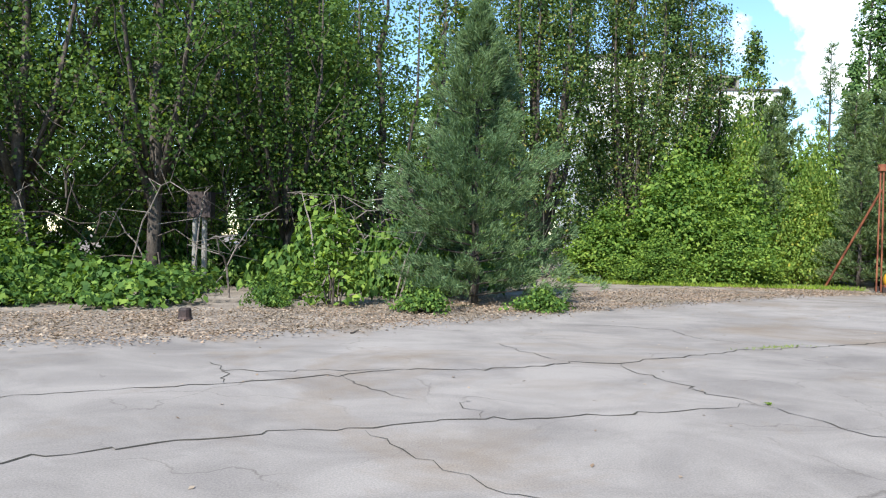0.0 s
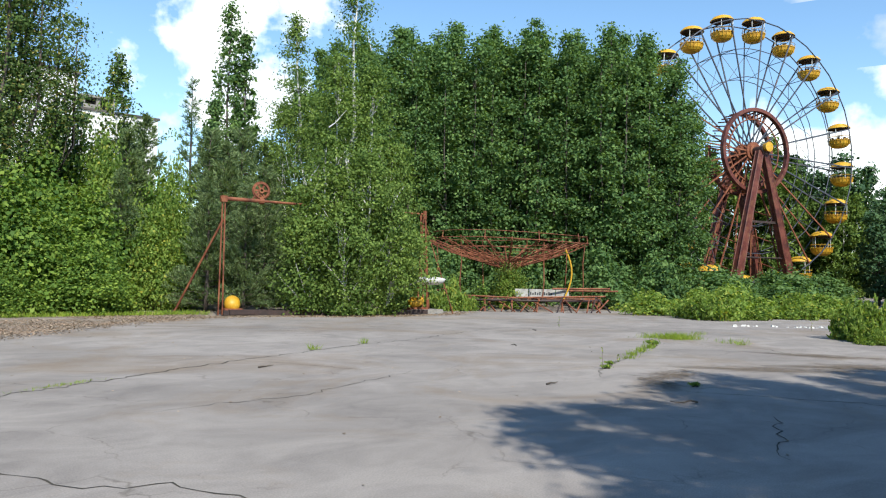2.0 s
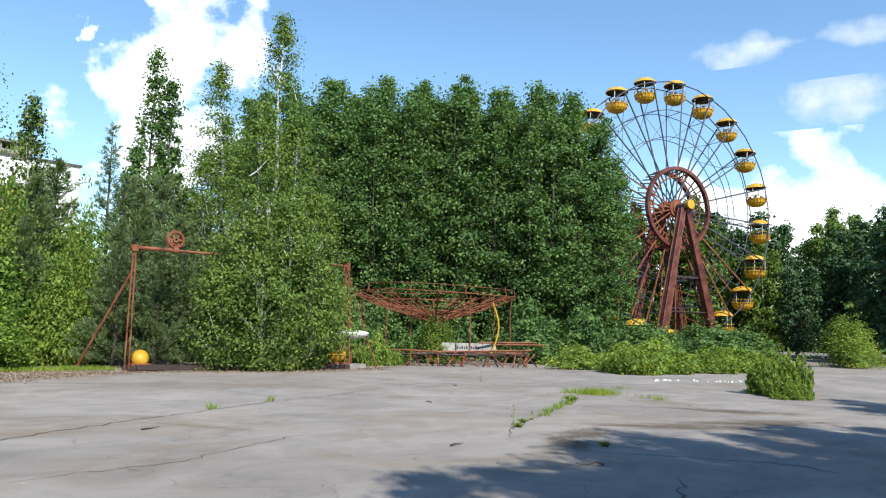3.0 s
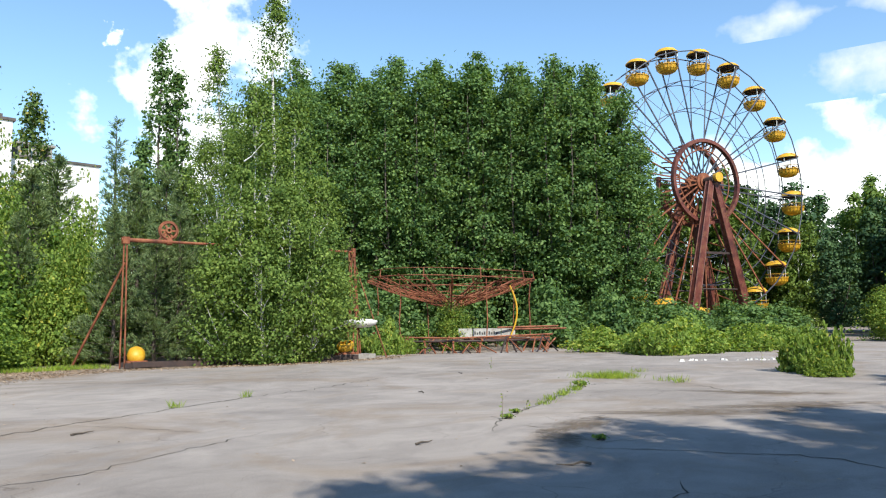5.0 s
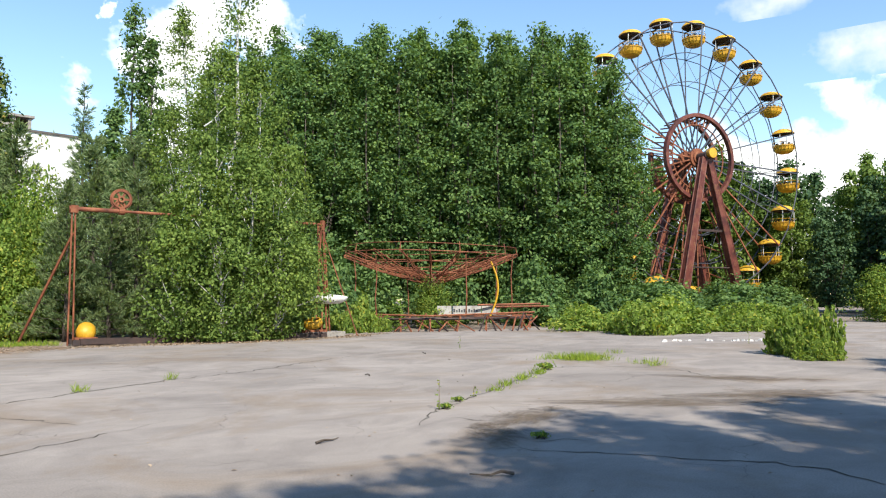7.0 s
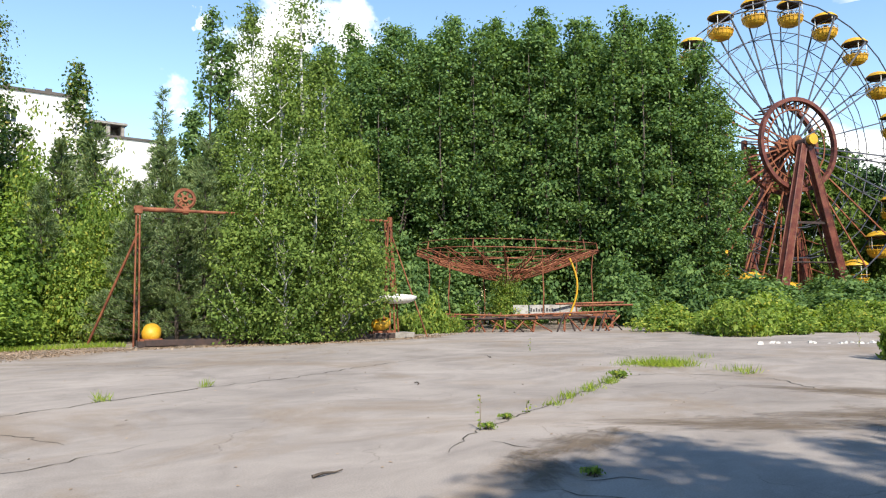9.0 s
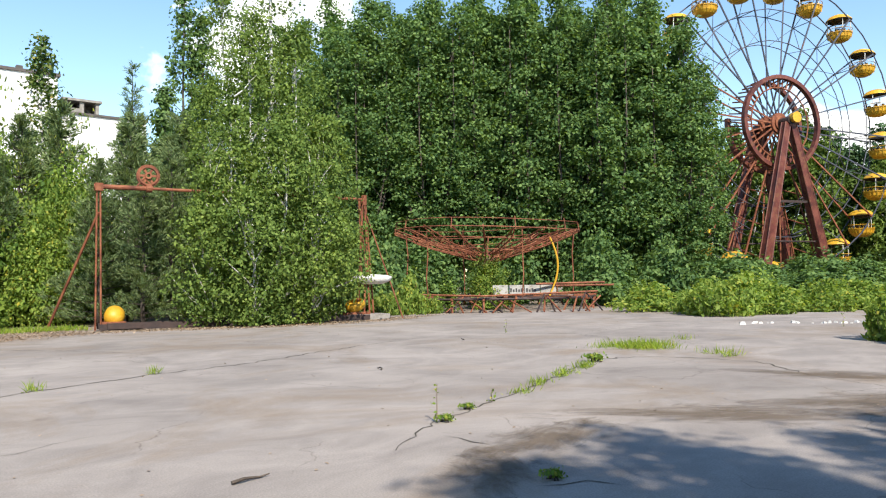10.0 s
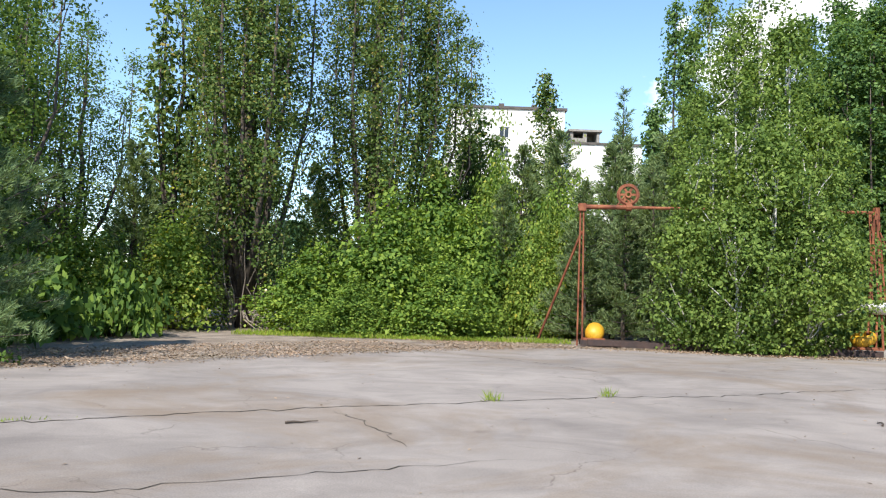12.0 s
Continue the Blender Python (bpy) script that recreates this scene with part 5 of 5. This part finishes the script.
# ---- small things ----
def tuft(label, at, rng, r, h, k, name="grass_tuft", mat=None, wide=0.012, squash=1.0, turn=0.0):
    ob = thing(name, label, "grass", at, turn)
    b = np.column_stack((rng.normal(size=k) * r, rng.normal(size=k) * r * squash, np.full(k, -0.02)))
    d = rng.normal(size=(k, 3)) * 0.55 + np.array((0, 0, 1.0))
    tagged(part("turf", blades("turf", mat or L_GRASS, b, d, np.full(k, h), wide, rng), mat or L_GRASS, ob), kind="stuff")
    return ob


for x, y, r, h, k, s, t in ((22.3, 13.2, 0.32, 0.24, 1100, 0.8, -50), (21.9, 13.9, 0.25, 0.2, 160, 0.6, 0), (16.5, 10.75, 0.2, 0.13, 110, 0.35, 30), (17.6, 11.25, 0.24, 0.15, 150, 0.35, 30), (18.6, 11.7, 0.2, 0.17, 150, 0.4, 30), (15.7, 10.3, 0.12, 0.12, 70, 0.6, 0), (22.2, 11.4, 0.16, 0.2, 60, 0.6, 80), (22.0, 10.9, 0.15, 0.25, 60, 0.6, 0), (4.4, 12.4, 0.4, 0.06, 220, 0.15, 30), (10.55, 15.4, 0.07, 0.2, 60, 1, 0), (12.55, 16.25, 0.07, 0.18, 45, 1, 0), (24.8, 13.9, 0.12, 0.2, 50, 1, 0)):
    tuft("green grass tuft growing in an asphalt crack", (x, y, 0), rng, r, h, k, squash=s, turn=t)
weed = mound("weed", "low green weed in an asphalt crack", (19.4, 12.1, 0), rng, 0.2, 0.17, 0.13, 26, 0.05, L_SHRUB, 8, 0, 5, 0.05, 0.3)
for x, y, s in ((12.75, 6.85, 0.5), (14.3, 9.75, 0.5), (13.6, 9.3, 0.55), (2.55, 7.6, 0.2), (4.0, 5.15, 0.18)):
    again(weed, x, y, s, 70 * s, s, "low green weed in an asphalt crack")
for x, y, h in ((13.5, 9.35, 0.42), (23.5, 19.0, 0.4), (14.9, 10.0, 0.16), (32.0, 13.2, 0.4)):
    w = thing("weed_stalk", "thin dry weed stalk in a crack", "weed", (x, y, 0))
    part("stem", Geo().tube(wiggle((0, 0, -0.02), (0.03, 0.02, h), 3, 0.012, rng), 0.012, 0.005, 5), DEADWOOD, w)
    c = np.column_stack((rng.normal(size=14) * 0.025, rng.normal(size=14) * 0.025, rng.random(14) * h))
    tagged(part("leaf_spray", leaf_mesh("leaf_spray", L_SHRUB, c, 0.032, rng), L_SHRUB, w), kind="stuff")
# grass along the foot of the thicket
b = np.column_stack((2.5 + 12.5 * rng.random(5200), 31.3 + np.abs(rng.normal(size=5200)) * 1.1, np.full(5200, -0.04)))
d = rng.normal(size=(5200, 3)) * 0.4 + np.array((0, 0, 1.0))
tagged(part("grass", blades("grass", L_GRASS, b, d, np.full(5200, 0.2), 0.022, rng), L_GRASS), "green grass along the thicket", "grass", kind="stuff")
# rubble, twigs, stump, leaning post
for i in range(22):
    t = rng.random()
    x, y, s = 31.3 + 3.4 * t + rng.normal() * 0.25, 16.0 - 3.0 * t + rng.normal() * 0.25, 0.03 + 0.10 * rng.random() ** 2
    v = [Vector(q) * s * (0.7 + 0.6 * rng.random()) for q in ((-1, -0.7, 0), (1, -0.8, 0), (0.9, 0.7, 0), (-0.8, 0.8, 0), (-0.7, -0.5, 0.7), (0.6, -0.5, 0.9), (0.6, 0.5, 0.6), (-0.5, 0.5, 0.8))]
    ob = part("rubble", Geo().add([(q.x, q.y, max(0, q.z)) for q in v], [(3, 2, 1, 0), (4, 5, 6, 7), (0, 1, 5, 4), (1, 2, 6, 5), (2, 3, 7, 6), (3, 0, 4, 7)]), RUBBLE)
    ob.matrix_basis = pose(x, y, 0, 0, 0, 360 * rng.random())
    tagged(ob, "small white chunk of rubble on the asphalt", "rubble", "white rubble")
for x, y, ln, t in ((21.1, 18.1, 0.5, 60), (10.9, 8.4, 0.35, 10), (-2.8, 12.6, 0.5, 80), (8.0, 12.9, 0.4, 20), (11.0, 6.0, 0.4, 140), (15.8, 14.0, 0.3, 70)):
    ob = part("twig", Geo().tube(wiggle((-ln / 2, 0, 0.02), (ln / 2, 0, 0.025), 4, 0.012, rng), 0.018, 0.006, 5), BARK)
    ob.matrix_basis = pose(x, y, 0, 0, 0, t)
    tagged(ob, "short dark twig lying on the asphalt", "twig")
chips = np.column_stack((-8 + 38 * rng.random(520), 2 + 22 * rng.random(520) ** 0.7, np.full(520, 0.008)))
tagged(part("scattered_leaves", leaf_mesh("scattered_leaves", L_DRY, chips, 0.03, rng, 0.5, 1.6, np.tile((0, 0, 4.0), (520, 1))), L_DRY), "dry leaves and chips scattered over the asphalt", "leaf litter", kind="stuff")
stump = thing("stump", "small dark burnt stump in the leaf litter", "stump", (-6.4, 13.8, -0.03))
part("wood", Geo().lathe([(0.17, 0), (0.13, 0.08), (0.12, 0.22), (0.10, 0.25), (0.0, 0.21)], 12), DARKSTEEL, stump)
post = thing("marker_post", "pale grey twin post with a rusty box", "post", (-9.6, 22.6, 0))
part("pole", Geo().tube([(-0.16, 0, -0.05), (-0.16, 0, 2.2)], 0.085, None, 10), CONCRETE, post)
part("pole", Geo().tube([(0.16, 0, -0.05), (0.14, 0, 2.3)], 0.085, None, 10), CONCRETE, post)
part("box", Geo().box((-0.35, -0.2, 2.2), (0.4, 0.2, 3.0)), DARKSTEEL, post)
for i in range(15):
    x, y = -13 + 11 * rng.random(), 18.8 + 4 * rng.random()
    ob = thing("dead_branch", "bare grey dead branch in the undergrowth", "branch", (x, y, 0), group="dead branches")
    pts, z, a = [], 0.0, rng.random() * 6.28
    p = np.array((0.0, 0.0, -0.05))
    for j in range(7):
        pts.append(tuple(p))
        p = p + np.array((math.cos(a) * 0.35, math.sin(a) * 0.35, 0.85 - 0.16 * j + 0.2 * rng.normal()))
    part("limb", Geo().tube(pts, 0.032, 0.008, 5), DEADWOOD, ob)
    for j in (3, 4, 5):
        q = pts[j]
        part("twig", Geo().tube([q, (q[0] + rng.normal() * 0.5, q[1] + rng.normal() * 0.5, q[2] + 0.3 * rng.normal()), (q[0] + rng.normal() * 0.9, q[1] + rng.normal() * 0.9, q[2] - 0.3 * rng.random())], 0.015, 0.005, 4), DEADWOOD, ob)
